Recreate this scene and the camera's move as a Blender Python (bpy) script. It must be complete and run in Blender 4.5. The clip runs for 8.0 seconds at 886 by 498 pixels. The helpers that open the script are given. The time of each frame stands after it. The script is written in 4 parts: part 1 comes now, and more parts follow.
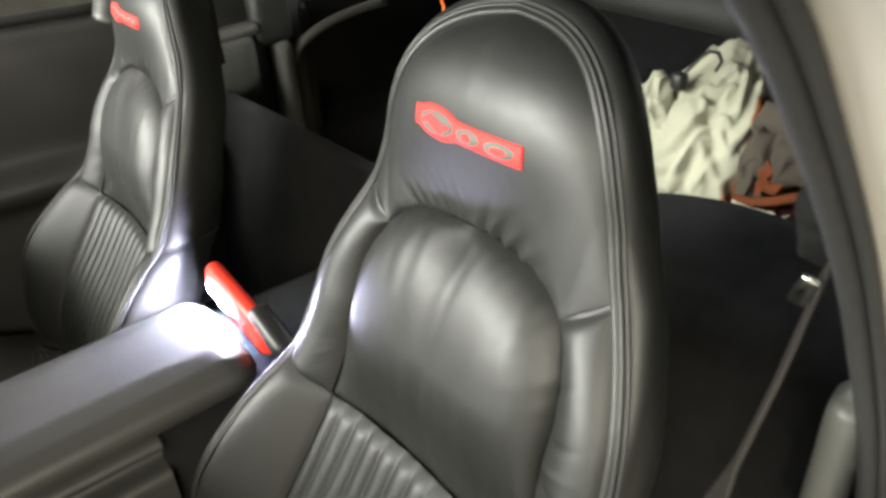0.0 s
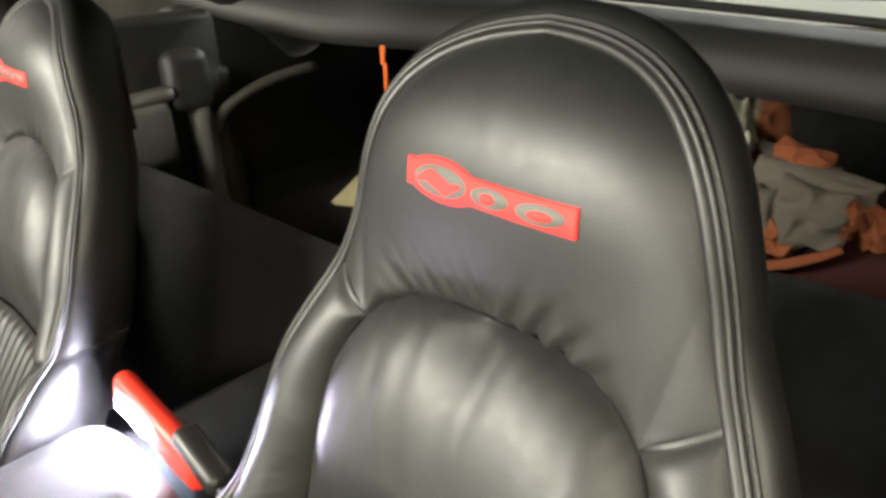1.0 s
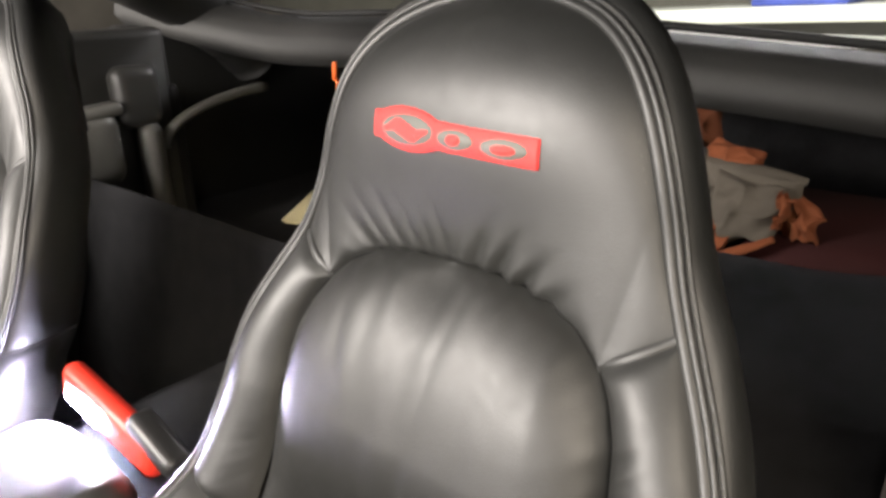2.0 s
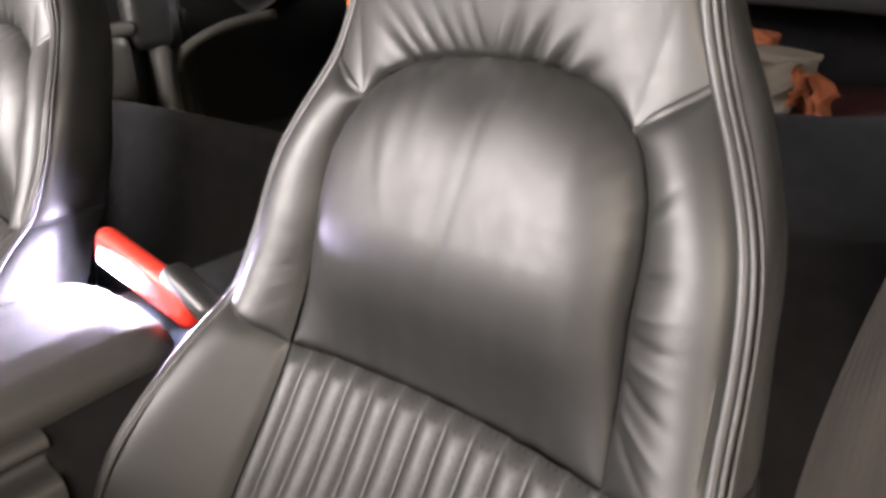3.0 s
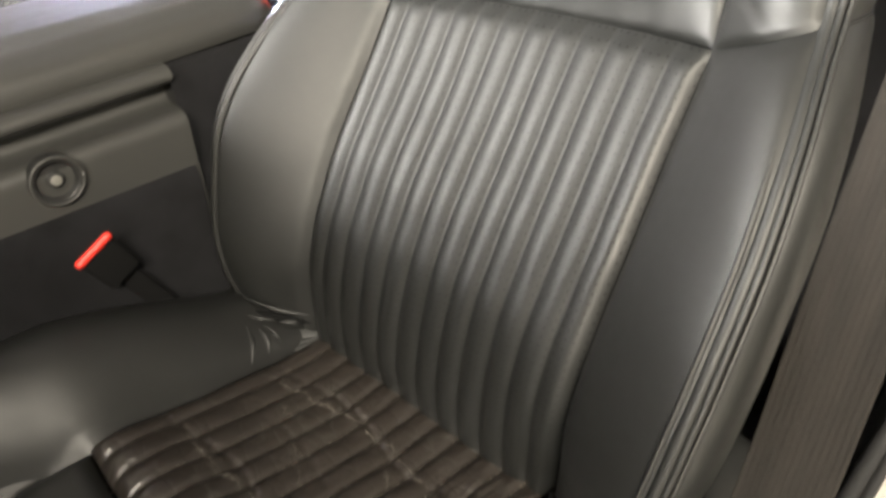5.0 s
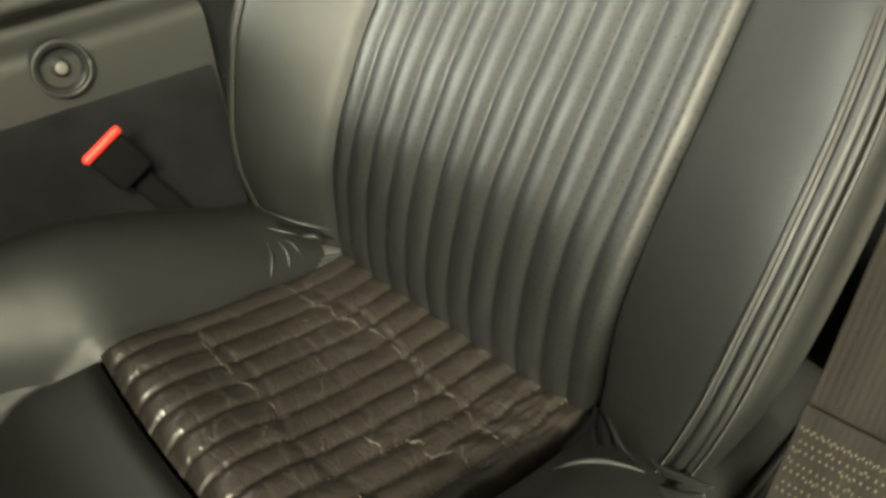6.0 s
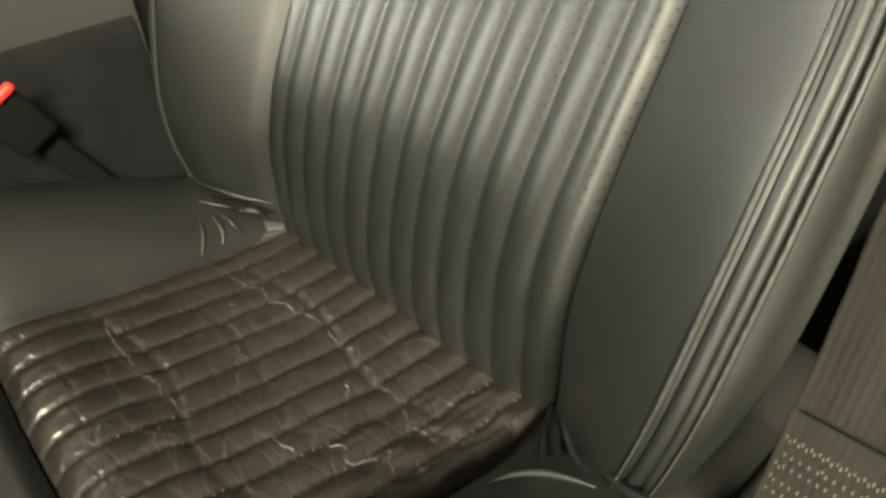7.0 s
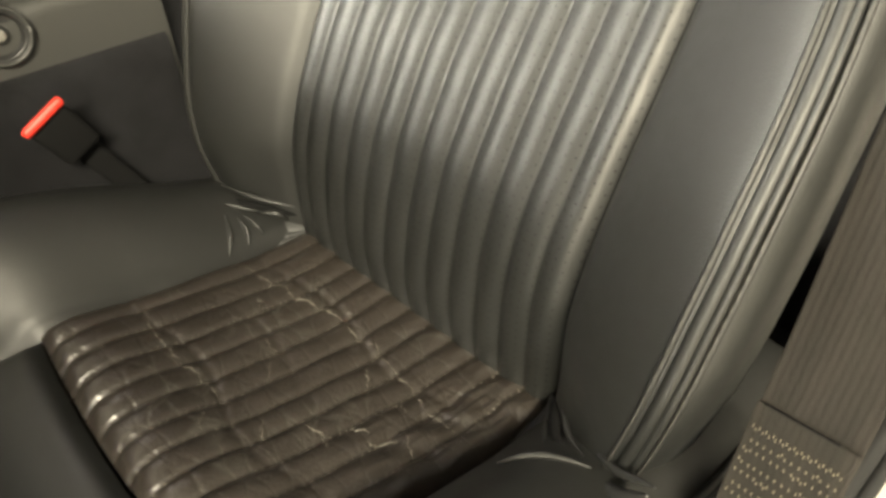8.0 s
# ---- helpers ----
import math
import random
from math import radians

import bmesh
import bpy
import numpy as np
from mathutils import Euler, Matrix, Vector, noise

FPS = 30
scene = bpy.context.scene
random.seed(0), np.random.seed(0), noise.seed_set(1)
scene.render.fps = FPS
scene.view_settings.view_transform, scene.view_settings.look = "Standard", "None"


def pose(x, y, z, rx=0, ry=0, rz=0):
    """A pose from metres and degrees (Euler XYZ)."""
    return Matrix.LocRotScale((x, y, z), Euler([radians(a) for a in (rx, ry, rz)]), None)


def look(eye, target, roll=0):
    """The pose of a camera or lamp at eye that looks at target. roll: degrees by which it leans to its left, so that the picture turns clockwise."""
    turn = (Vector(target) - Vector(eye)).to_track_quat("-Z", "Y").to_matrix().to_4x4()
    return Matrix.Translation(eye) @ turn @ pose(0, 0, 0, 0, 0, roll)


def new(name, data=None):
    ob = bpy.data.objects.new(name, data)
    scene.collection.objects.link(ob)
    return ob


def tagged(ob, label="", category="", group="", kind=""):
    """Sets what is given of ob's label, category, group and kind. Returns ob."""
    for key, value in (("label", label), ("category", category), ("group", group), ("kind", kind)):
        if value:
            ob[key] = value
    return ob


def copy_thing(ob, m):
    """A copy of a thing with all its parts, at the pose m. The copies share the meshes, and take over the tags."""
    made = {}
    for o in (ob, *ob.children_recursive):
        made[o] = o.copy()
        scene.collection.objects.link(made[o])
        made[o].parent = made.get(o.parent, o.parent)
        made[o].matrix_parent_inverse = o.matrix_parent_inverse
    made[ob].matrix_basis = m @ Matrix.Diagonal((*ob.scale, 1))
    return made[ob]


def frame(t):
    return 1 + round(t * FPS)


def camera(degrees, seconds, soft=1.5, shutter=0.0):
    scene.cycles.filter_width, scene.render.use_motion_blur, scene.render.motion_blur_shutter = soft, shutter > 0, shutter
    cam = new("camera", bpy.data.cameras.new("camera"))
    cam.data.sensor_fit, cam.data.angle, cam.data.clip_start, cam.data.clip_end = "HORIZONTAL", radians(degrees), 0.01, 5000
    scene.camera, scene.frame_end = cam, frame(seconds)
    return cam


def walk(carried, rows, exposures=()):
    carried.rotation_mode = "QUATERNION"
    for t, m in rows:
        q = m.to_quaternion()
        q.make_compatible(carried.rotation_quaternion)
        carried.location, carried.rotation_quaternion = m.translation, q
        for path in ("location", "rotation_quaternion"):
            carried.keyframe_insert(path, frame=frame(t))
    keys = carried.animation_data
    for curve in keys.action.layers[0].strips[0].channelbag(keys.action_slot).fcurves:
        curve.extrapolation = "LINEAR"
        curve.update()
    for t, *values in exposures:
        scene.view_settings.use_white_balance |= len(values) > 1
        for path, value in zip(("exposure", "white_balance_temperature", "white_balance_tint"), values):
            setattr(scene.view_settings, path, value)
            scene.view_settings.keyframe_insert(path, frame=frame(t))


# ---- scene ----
# x: across the car towards the driver's door, y: rearwards, z: up; the driver's seat is centred on x = 0
cam = camera(64.7, 8.0, soft=3.2, shutter=0.4)
PATH = [
    (0, (0.419, -0.245, 1.189), (-0.992, 0.779, 0.209), -3.9),
    (0.5, (0.315, -0.219, 1.15), (-1.085, 0.898, 0.261), -3.5),
    (1, (0.264, -0.197, 1.131), (-1.062, 1.062, 0.321), -3.1),
    (1.2, (0.26, -0.198, 1.124), (-1.033, 1.114, 0.345), -2.7),
    (2.3, (0.289, -0.25, 1.047), (-0.947, 1.162, 0.356), -1.7),
    (2.5, (0.29, -0.252, 1.019), (-0.946, 1.154, 0.315), -2.1),
    (3, (0.3, -0.303, 0.971), (-0.927, 1.081, 0.211), -2.4),
    (3.5, (0.304, -0.334, 0.919), (-0.913, 1.017, 0.086), -2.4),
    (4, (0.31, -0.371, 0.873), (-0.882, 0.943, -0.049), -2.3),
    (4.5, (0.319, -0.408, 0.837), (-0.857, 0.857, -0.173), -2.3),
    (5, (0.333, -0.426, 0.818), (-0.86, 0.744, -0.28), -2.7),
    (5.2, (0.336, -0.445, 0.808), (-0.846, 0.72, -0.309), -2.5),
    (6.3, (0.3043, -0.4104, 0.7246), (-0.89, 0.6569, -0.474), -3.3),
    (6.5, (0.3018, -0.3889, 0.7081), (-0.9025, 0.6576, -0.4983), -4.0),
    (7, (0.3112, -0.3566, 0.6981), (-0.9022, 0.6828, -0.5047), -4.4),
    (7.5, (0.3172, -0.3586, 0.6962), (-0.8821, 0.6987, -0.5048), -4.1),
    (8, (0.3262, -0.3848, 0.7377), (-0.8596, 0.6503, -0.4955), -3.5),
]
EXPOSURES = [(0, 0.08, 6000, 21), (1.2, 0.0, 6400, 22), (2.4, 0.25, 6150, 36), (3, 0.35, 6150, 37), (4, 0.62, 6100, 34), (5.2, 1.25, 6050, 25), (6.4, 1.55, 6450, 12), (8, 1.68, 6450, 21)]
walk(cam, [(t, look(eye, target, roll)) for t, eye, target, roll in PATH], EXPOSURES)

# ---- world and large lights ----
world = bpy.data.worlds.new("garage_air")
scene.world = world
world.use_nodes = True
world.node_tree.nodes["Background"].inputs[0].default_value = (0.9, 0.95, 1.0, 1)
world.node_tree.nodes["Background"].inputs[1].default_value = 0.012


def area_lamp(name, eye, target, sx, sy, watts, colour):
    data = bpy.data.lights.new(name, "AREA")
    data.shape, data.size, data.size_y, data.energy, data.color = "RECTANGLE", sx, sy, watts, colour
    ob = new(name, data)
    ob.matrix_world = look(eye, target)
    return ob


# unseen main lamp, placed front left to match the leather's highlights
area_lamp("added_lamp", (-1.7, -3.7, 2.30), (0.0, -0.1, 0.75), 2.8, 1.2, 640, (0.95, 0.97, 0.76))
# low fill lamp added ahead of the car; its source is unknown
area_lamp("added_lamp_front", (0.5, -4.8, 1.60), (0.0, -0.1, 0.95), 3.0, 0.6, 230, (0.95, 0.97, 0.76))
# three unseen fill lamps, added to brighten the right, left side and rear
area_lamp("fill_right", (2.4, -2.2, 2.46), (2.4, -2.2, 0.0), 0.4, 2.2, 300, (0.96, 0.92, 0.64))
area_lamp("fill_side", (-3.0, -0.4, 2.36), (-1.6, -0.4, 1.2), 0.3, 2.4, 14, (1.0, 0.95, 0.82))
area_lamp("fill_rear", (-0.4, 3.0, 2.46), (-0.4, 3.0, 0.0), 2.4, 0.25, 66, (0.95, 1.0, 0.86))


# ---- materials ----
def nodes_of(name):
    m = bpy.data.materials.new(name)
    m.use_nodes = True
    nt = m.node_tree
    return m, nt, nt.nodes["Principled BSDF"]


def link(nt, a, b):
    nt.links.new(a, b)


def surface(name, colour, rough, grain=900.0, bump=0.15, vary=0.25, scale=6.0, metal=0.0, spec=0.5, rough_vary=0.08, dist=0.0006,
            stretch=(1, 1, 1), coat=0.0, sheen=0.0):
    """A worn surface: broad uneven tone, fine grain and bump."""
    m, nt, bs = nodes_of(name)
    tc = nt.nodes.new("ShaderNodeTexCoord")
    mp = nt.nodes.new("ShaderNodeMapping")
    mp.inputs["Scale"].default_value = stretch
    link(nt, tc.outputs["Object"], mp.inputs["Vector"])
    big = nt.nodes.new("ShaderNodeTexNoise")
    big.inputs["Scale"].default_value, big.inputs["Detail"].default_value = scale, 5
    link(nt, mp.outputs[0], big.inputs["Vector"])
    ramp = nt.nodes.new("ShaderNodeValToRGB")
    lo, hi = 1 - vary, 1 + vary
    ramp.color_ramp.elements[0].position, ramp.color_ramp.elements[1].position = 0.3, 0.7
    ramp.color_ramp.elements[0].color = (*[c * lo for c in colour], 1)
    ramp.color_ramp.elements[1].color = (*[min(1, c * hi) for c in colour], 1)
    link(nt, big.outputs["Fac"], ramp.inputs["Fac"])
    link(nt, ramp.outputs["Color"], bs.inputs["Base Color"])
    fine = nt.nodes.new("ShaderNodeTexVoronoi")
    fine.inputs["Scale"].default_value = grain
    link(nt, mp.outputs[0], fine.inputs["Vector"])
    mid = nt.nodes.new("ShaderNodeTexNoise")
    mid.inputs["Scale"].default_value, mid.inputs["Detail"].default_value = grain * 0.12, 4
    link(nt, mp.outputs[0], mid.inputs["Vector"])
    add = nt.nodes.new("ShaderNodeMath")
    add.operation = "ADD"
    link(nt, fine.outputs["Distance"], add.inputs[0])
    link(nt, mid.outputs["Fac"], add.inputs[1])
    bp = nt.nodes.new("ShaderNodeBump")
    bp.inputs["Strength"].default_value, bp.inputs["Distance"].default_value = bump, dist
    link(nt, add.outputs[0], bp.inputs["Height"])
    link(nt, bp.outputs[0], bs.inputs["Normal"])
    mr = nt.nodes.new("ShaderNodeMapRange")
    mr.inputs["To Min"].default_value, mr.inputs["To Max"].default_value = max(0.02, rough - rough_vary), min(1, rough + rough_vary)
    link(nt, mid.outputs["Fac"], mr.inputs["Value"])
    link(nt, mr.outputs[0], bs.inputs["Roughness"])
    bs.inputs["Metallic"].default_value = metal
    bs.inputs["Specular IOR Level"].default_value = spec
    bs.inputs["Coat Weight"].default_value = coat
    bs.inputs["Sheen Weight"].default_value = sheen
    return m, nt, bs, ramp


def perforated(name, colour, rough, axes, grain=900.0, dist=0.0006, wrinkled=0.0, hole=0.011):
    """Leather with rows of small punched holes along the two axes given."""
    m, nt, bs, ramp = surface(name, colour, rough, vary=0.18, grain=grain, dist=dist)
    tc = nt.nodes.new("ShaderNodeTexCoord")
    sep = nt.nodes.new("ShaderNodeSeparateXYZ")
    link(nt, tc.outputs["Object"], sep.inputs[0])
    squares = []
    for ax in axes:
        mul = nt.nodes.new("ShaderNodeMath")
        mul.operation = "MULTIPLY"
        mul.inputs[1].default_value = 1 / 0.0062
        link(nt, sep.outputs[ax], mul.inputs[0])
        fr = nt.nodes.new("ShaderNodeMath")
        fr.operation = "FRACT"
        link(nt, mul.outputs[0], fr.inputs[0])
        sub = nt.nodes.new("ShaderNodeMath")
        sub.operation = "SUBTRACT"
        sub.inputs[1].default_value = 0.5
        link(nt, fr.outputs[0], sub.inputs[0])
        sq = nt.nodes.new("ShaderNodeMath")
        sq.operation = "POWER"
        ab = nt.nodes.new("ShaderNodeMath")
        ab.operation = "ABSOLUTE"
        link(nt, sub.outputs[0], ab.inputs[0])
        link(nt, ab.outputs[0], sq.inputs[0])
        sq.inputs[1].default_value = 2
        squares.append(sq)
    s = nt.nodes.new("ShaderNodeMath")
    s.operation = "ADD"
    link(nt, squares[0].outputs[0], s.inputs[0])
    link(nt, squares[1].outputs[0], s.inputs[1])
    less = nt.nodes.new("ShaderNodeMath")
    less.operation = "LESS_THAN"
    less.inputs[1].default_value = hole
    link(nt, s.outputs[0], less.inputs[0])
    mix = nt.nodes.new("ShaderNodeMix")
    mix.data_type = "RGBA"
    link(nt, less.outputs[0], mix.inputs["Factor"])
    link(nt, ramp.outputs["Color"], mix.inputs["A"])
    mix.inputs["B"].default_value = (0.003, 0.003, 0.003, 1)
    shine = nt.nodes.new("ShaderNodeMapRange")
    shine.inputs["To Min"].default_value, shine.inputs["To Max"].default_value = 0.55, 0.22
    link(nt, less.outputs[0], shine.inputs["Value"])
    link(nt, shine.outputs[0], bs.inputs["Specular IOR Level"])
    link(nt, mix.outputs["Result"], bs.inputs["Base Color"])
    if wrinkled:
        # creases across the ribs: relief and pale worn lines
        mp = nt.nodes.new("ShaderNodeMapping")
        mp.inputs["Scale"].default_value, mp.inputs["Rotation"].default_value = (0.42, 1.0, 0.5), (0, 0, 0.12)
        link(nt, tc.outputs["Object"], mp.inputs["Vector"])
        bend = nt.nodes.new("ShaderNodeTexNoise")
        bend.inputs["Scale"].default_value, bend.inputs["Detail"].default_value = 26, 3
        link(nt, mp.outputs[0], bend.inputs["Vector"])
        shift = nt.nodes.new("ShaderNodeMix")
        shift.data_type = "VECTOR"
        shift.inputs["Factor"].default_value = 0.022
        link(nt, mp.outputs[0], shift.inputs["A"])
        link(nt, bend.outputs["Color"], shift.inputs["B"])
        cell = nt.nodes.new("ShaderNodeTexVoronoi")
        cell.feature = "DISTANCE_TO_EDGE"
        cell.inputs["Scale"].default_value = 62
        link(nt, shift.outputs["Result"], cell.inputs["Vector"])
        line = nt.nodes.new("ShaderNodeMapRange")
        line.inputs["From Min"].default_value, line.inputs["From Max"].default_value = 0.0, 0.09
        link(nt, cell.outputs["Distance"], line.inputs["Value"])
        where = nt.nodes.new("ShaderNodeTexNoise")
        where.inputs["Scale"].default_value, where.inputs["Detail"].default_value = 17, 2
        link(nt, tc.outputs["Object"], where.inputs["Vector"])
        mask = nt.nodes.new("ShaderNodeMapRange")
        mask.inputs["From Min"].default_value, mask.inputs["From Max"].default_value = 0.50, 0.66
        link(nt, where.outputs["Fac"], mask.inputs["Value"])
        inv = nt.nodes.new("ShaderNodeMath")
        inv.operation = "SUBTRACT"
        inv.inputs[0].default_value = 1.0
        link(nt, line.outputs[0], inv.inputs[1])
        pale = nt.nodes.new("ShaderNodeMath")
        pale.operation = "MULTIPLY"
        link(nt, inv.outputs[0], pale.inputs[0])
        link(nt, mask.outputs[0], pale.inputs[1])
        worn = nt.nodes.new("ShaderNodeMix")
        worn.data_type = "RGBA"
        link(nt, pale.outputs[0], worn.inputs["Factor"])
        link(nt, mix.outputs["Result"], worn.inputs["A"])
        worn.inputs["B"].default_value = (0.036, 0.033, 0.028, 1)
        link(nt, worn.outputs["Result"], bs.inputs["Base Color"])
        bp = nt.nodes.new("ShaderNodeBump")
        bp.inputs["Strength"].default_value, bp.inputs["Distance"].default_value = wrinkled, 0.0025
        link(nt, line.outputs[0], bp.inputs["Height"])
        for lk in list(bs.inputs["Normal"].links):
            link(nt, lk.from_socket, bp.inputs["Normal"])
        link(nt, bp.outputs[0], bs.inputs["Normal"])
    return m


def glowing(name, colour, strength):
    m, nt, bs = nodes_of(name)
    bs.inputs["Base Color"].default_value = (*colour, 1)
    bs.inputs["Emission Color"].default_value = (*colour, 1)
    bs.inputs["Emission Strength"].default_value = strength
    return m


BLACK = (0.0090, 0.0094, 0.0086)
LEATHER = surface("black_leather", BLACK, 0.50, vary=0.2, spec=0.60)[0]
RIB_BACK = perforated("perforated_leather_back", BLACK, 0.48, ("X", "Z"))
RIB_SEAT = perforated("perforated_leather_seat", (0.0212, 0.0176, 0.0147), 0.32, ("X", "Y"), 420.0, 0.0016, 0.16, 0.0)
THREAD = surface("grey_thread", (0.05, 0.048, 0.043), 0.7, grain=3000)[0]
GOLD_THREAD = surface("gold_thread", (0.15, 0.132, 0.085), 0.55, grain=3000)[0]
THREAD_PALE = surface("pale_thread", (0.16, 0.145, 0.12), 0.7, grain=3000)[0]
CREASE = surface("cracked_leather_edge", (0.13, 0.120, 0.10), 0.6, grain=1500)[0]
BADGE_RED = surface("red_embroidery", (0.75, 0.030, 0.022), 0.65, grain=2200, bump=0.3, stretch=(1, 1, 3))[0]
BADGE_GREY = surface("grey_embroidery", (0.075, 0.075, 0.066), 0.6, grain=2200, bump=0.3)[0]
VINYL = surface("dark_vinyl", (0.014, 0.014, 0.0135), 0.45, grain=1400, vary=0.15)[0]
SHELF = surface("shelf_vinyl", (0.018, 0.018, 0.017), 0.66, grain=1400, vary=0.15)[0]
TRIM_GREY = surface("moulded_grey_trim", (0.17, 0.166, 0.15), 0.34, grain=1400, vary=0.15)[0]
DOOR_VINYL = surface("door_vinyl", (0.034, 0.033, 0.031), 0.40, grain=1400, vary=0.15)[0]
VINYL_GREY = surface("grey_vinyl", (0.040, 0.040, 0.0375), 0.42, grain=1400, vary=0.15)[0]
PLASTIC = surface("black_plastic", (0.018, 0.018, 0.018), 0.38, grain=1600)[0]
CARPET = surface("charcoal_carpet", (0.012, 0.012, 0.0135), 0.95, grain=2200, bump=0.7, dist=0.0015, vary=0.35, scale=30, spec=0.15, sheen=0.04)[0]
WEBBING = surface("belt_webbing", (0.014, 0.0118, 0.0096), 0.70, grain=900, bump=0.5, stretch=(6, 1, 1), vary=0.3, scale=14, spec=0.22)[0]
CHROME = surface("polished_steel", (0.75, 0.75, 0.73), 0.22, metal=1.0, vary=0.05)[0]
MATTE = surface("matte_black_plastic", (0.005, 0.005, 0.005), 0.9, spec=0.15)[0]
RUBBER = surface("seal_rubber", (0.010, 0.010, 0.010), 0.7)[0]
PAINT = surface("body_paint", (0.36, 0.335, 0.30), 0.32, grain=2000, bump=0.03, vary=0.06, coat=0.6)[0]
WHITE_PAINT = surface("white_paint", (0.80, 0.80, 0.72), 0.4, vary=0.06, bump=0.05)[0]
RED_CASE = surface("red_plastic", (0.80, 0.045, 0.022), 0.38, vary=0.08)[0]
RED_BUTTON = surface("red_button_plastic", (0.85, 0.05, 0.03), 0.4, vary=0.05)[0]
LED = glowing("led_panel", (0.84, 0.86, 1.0), 7000.0)
CREAM = surface("cream_cloth", (0.34, 0.34, 0.265), 0.9, grain=1600, bump=0.4, vary=0.12, spec=0.2)[0]
# rust tone: orange light on the cloths, put into the base colour
ORANGE_LIT = surface("orange_lit_cloth", (0.125, 0.036, 0.013), 0.9, grain=1600, bump=0.4, vary=0.25, spec=0.2)[0]
TAUPE = surface("taupe_cloth", (0.060, 0.052, 0.042), 0.9, grain=1600, bump=0.4, vary=0.3, spec=0.2)[0]
MAROON = surface("maroon_fabric", (0.020, 0.0035, 0.0035), 0.85, grain=1600, bump=0.4, vary=0.3, spec=0.2)[0]


def part_lit(name, first, second, axis, at, soft):
    """Cloth with a second colour, for its orange-lit part, meeting along an uneven line."""
    m, nt, bs, ramp = surface(name, first, 0.9, grain=1600, bump=0.4, vary=0.15, spec=0.2)
    tc = nt.nodes.new("ShaderNodeTexCoord")
    sep = nt.nodes.new("ShaderNodeSeparateXYZ")
    link(nt, tc.outputs["Object"], sep.inputs[0])
    ns = nt.nodes.new("ShaderNodeTexNoise")
    ns.inputs["Scale"].default_value, ns.inputs["Detail"].default_value = 11, 1
    link(nt, tc.outputs["Object"], ns.inputs["Vector"])
    mad = nt.nodes.new("ShaderNodeMath")
    mad.operation = "MULTIPLY_ADD"
    mad.inputs[1].default_value = soft
    link(nt, ns.outputs["Fac"], mad.inputs[0])
    link(nt, sep.outputs[axis], mad.inputs[2])
    gt = nt.nodes.new("ShaderNodeMapRange")
    gt.inputs["From Min"].default_value, gt.inputs["From Max"].default_value = at + soft * 0.5 - 0.004, at + soft * 0.5 + 0.004
    link(nt, mad.outputs[0], gt.inputs["Value"])
    mix = nt.nodes.new("ShaderNodeMix")
    mix.data_type = "RGBA"
    link(nt, gt.outputs[0], mix.inputs["Factor"])
    link(nt, ramp.outputs["Color"], mix.inputs["A"])
    mix.inputs["B"].default_value = (*second, 1)
    link(nt, mix.outputs["Result"], bs.inputs["Base Color"])
    return m


# the second colours paint orange light onto pale cloth
CREAM_ORANGE_LIT = part_lit("cream_and_orange_lit_cloth", (0.34, 0.34, 0.265), (0.155, 0.044, 0.013), "X", -0.108, 0.07)
COLLAR = part_lit("pale_and_orange_lit_cloth", (0.20, 0.17, 0.125), (0.085, 0.026, 0.010), "X", -0.150, 0.05)
CARD = surface("cream_card", (0.62, 0.55, 0.32), 0.7, vary=0.1)[0]
PLASTER = surface("garage_plaster", (0.12, 0.112, 0.096), 0.9, grain=200, bump=0.3, scale=2)[0]
CONCRETE = surface("concrete", (0.30, 0.285, 0.25), 0.85, grain=160, bump=0.4, scale=2.5)[0]
BLUE = surface("blue_crate_plastic", (0.06, 0.09, 0.42), 0.5)[0]
GREY_BOX = surface("grey_card", (0.34, 0.33, 0.34), 0.8)[0]
ORANGE = surface("orange_reflector", (0.85, 0.16, 0.03), 0.3)[0]
GLASS, _nt, _bs = nodes_of("window_glass")
_bs.inputs["Base Color"].default_value = (0.86, 0.92, 0.88, 1)
_bs.inputs["Transmission Weight"].default_value = 1.0
_bs.inputs["Roughness"].default_value = 0.0
_bs.inputs["IOR"].default_value = 1.02


# ---- building helpers ----
def mesh_part(name, verts, faces, material, parent=None, label="", smooth=True):
    me = bpy.data.meshes.new(name)
    me.from_pydata([tuple(map(float, v)) for v in verts], [], faces)
    me.polygons.foreach_set("use_smooth", [smooth] * len(me.polygons))
    me.materials.append(material)
    me.update()
    ob = new(name, me)
    if parent is not None:
        ob.parent = parent
    return tagged(ob, label)


def part(name, bm, material, parent=None, label="", smooth=True):
    me = bpy.data.meshes.new(name)
    bm.to_mesh(me)
    bm.free()
    me.polygons.foreach_set("use_smooth", [smooth] * len(me.polygons))
    me.materials.append(material)
    ob = new(name, me)
    if parent is not None:
        ob.parent = parent
    return tagged(ob, label)


def grid_faces(nv, nu, wrap=False):
    out = []
    for j in range(nv - 1):
        for i in range(nu - (0 if wrap else 1)):
            k = (i + 1) % nu
            out.append((j * nu + i, j * nu + k, (j + 1) * nu + k, (j + 1) * nu + i))
    return out


def sheet(name, P, material, parent=None, label="", wrap=False):
    P = np.asarray(P)
    nv, nu = P.shape[:2]
    return mesh_part(name, P.reshape(-1, 3), grid_faces(nv, nu, wrap), material, parent, label)


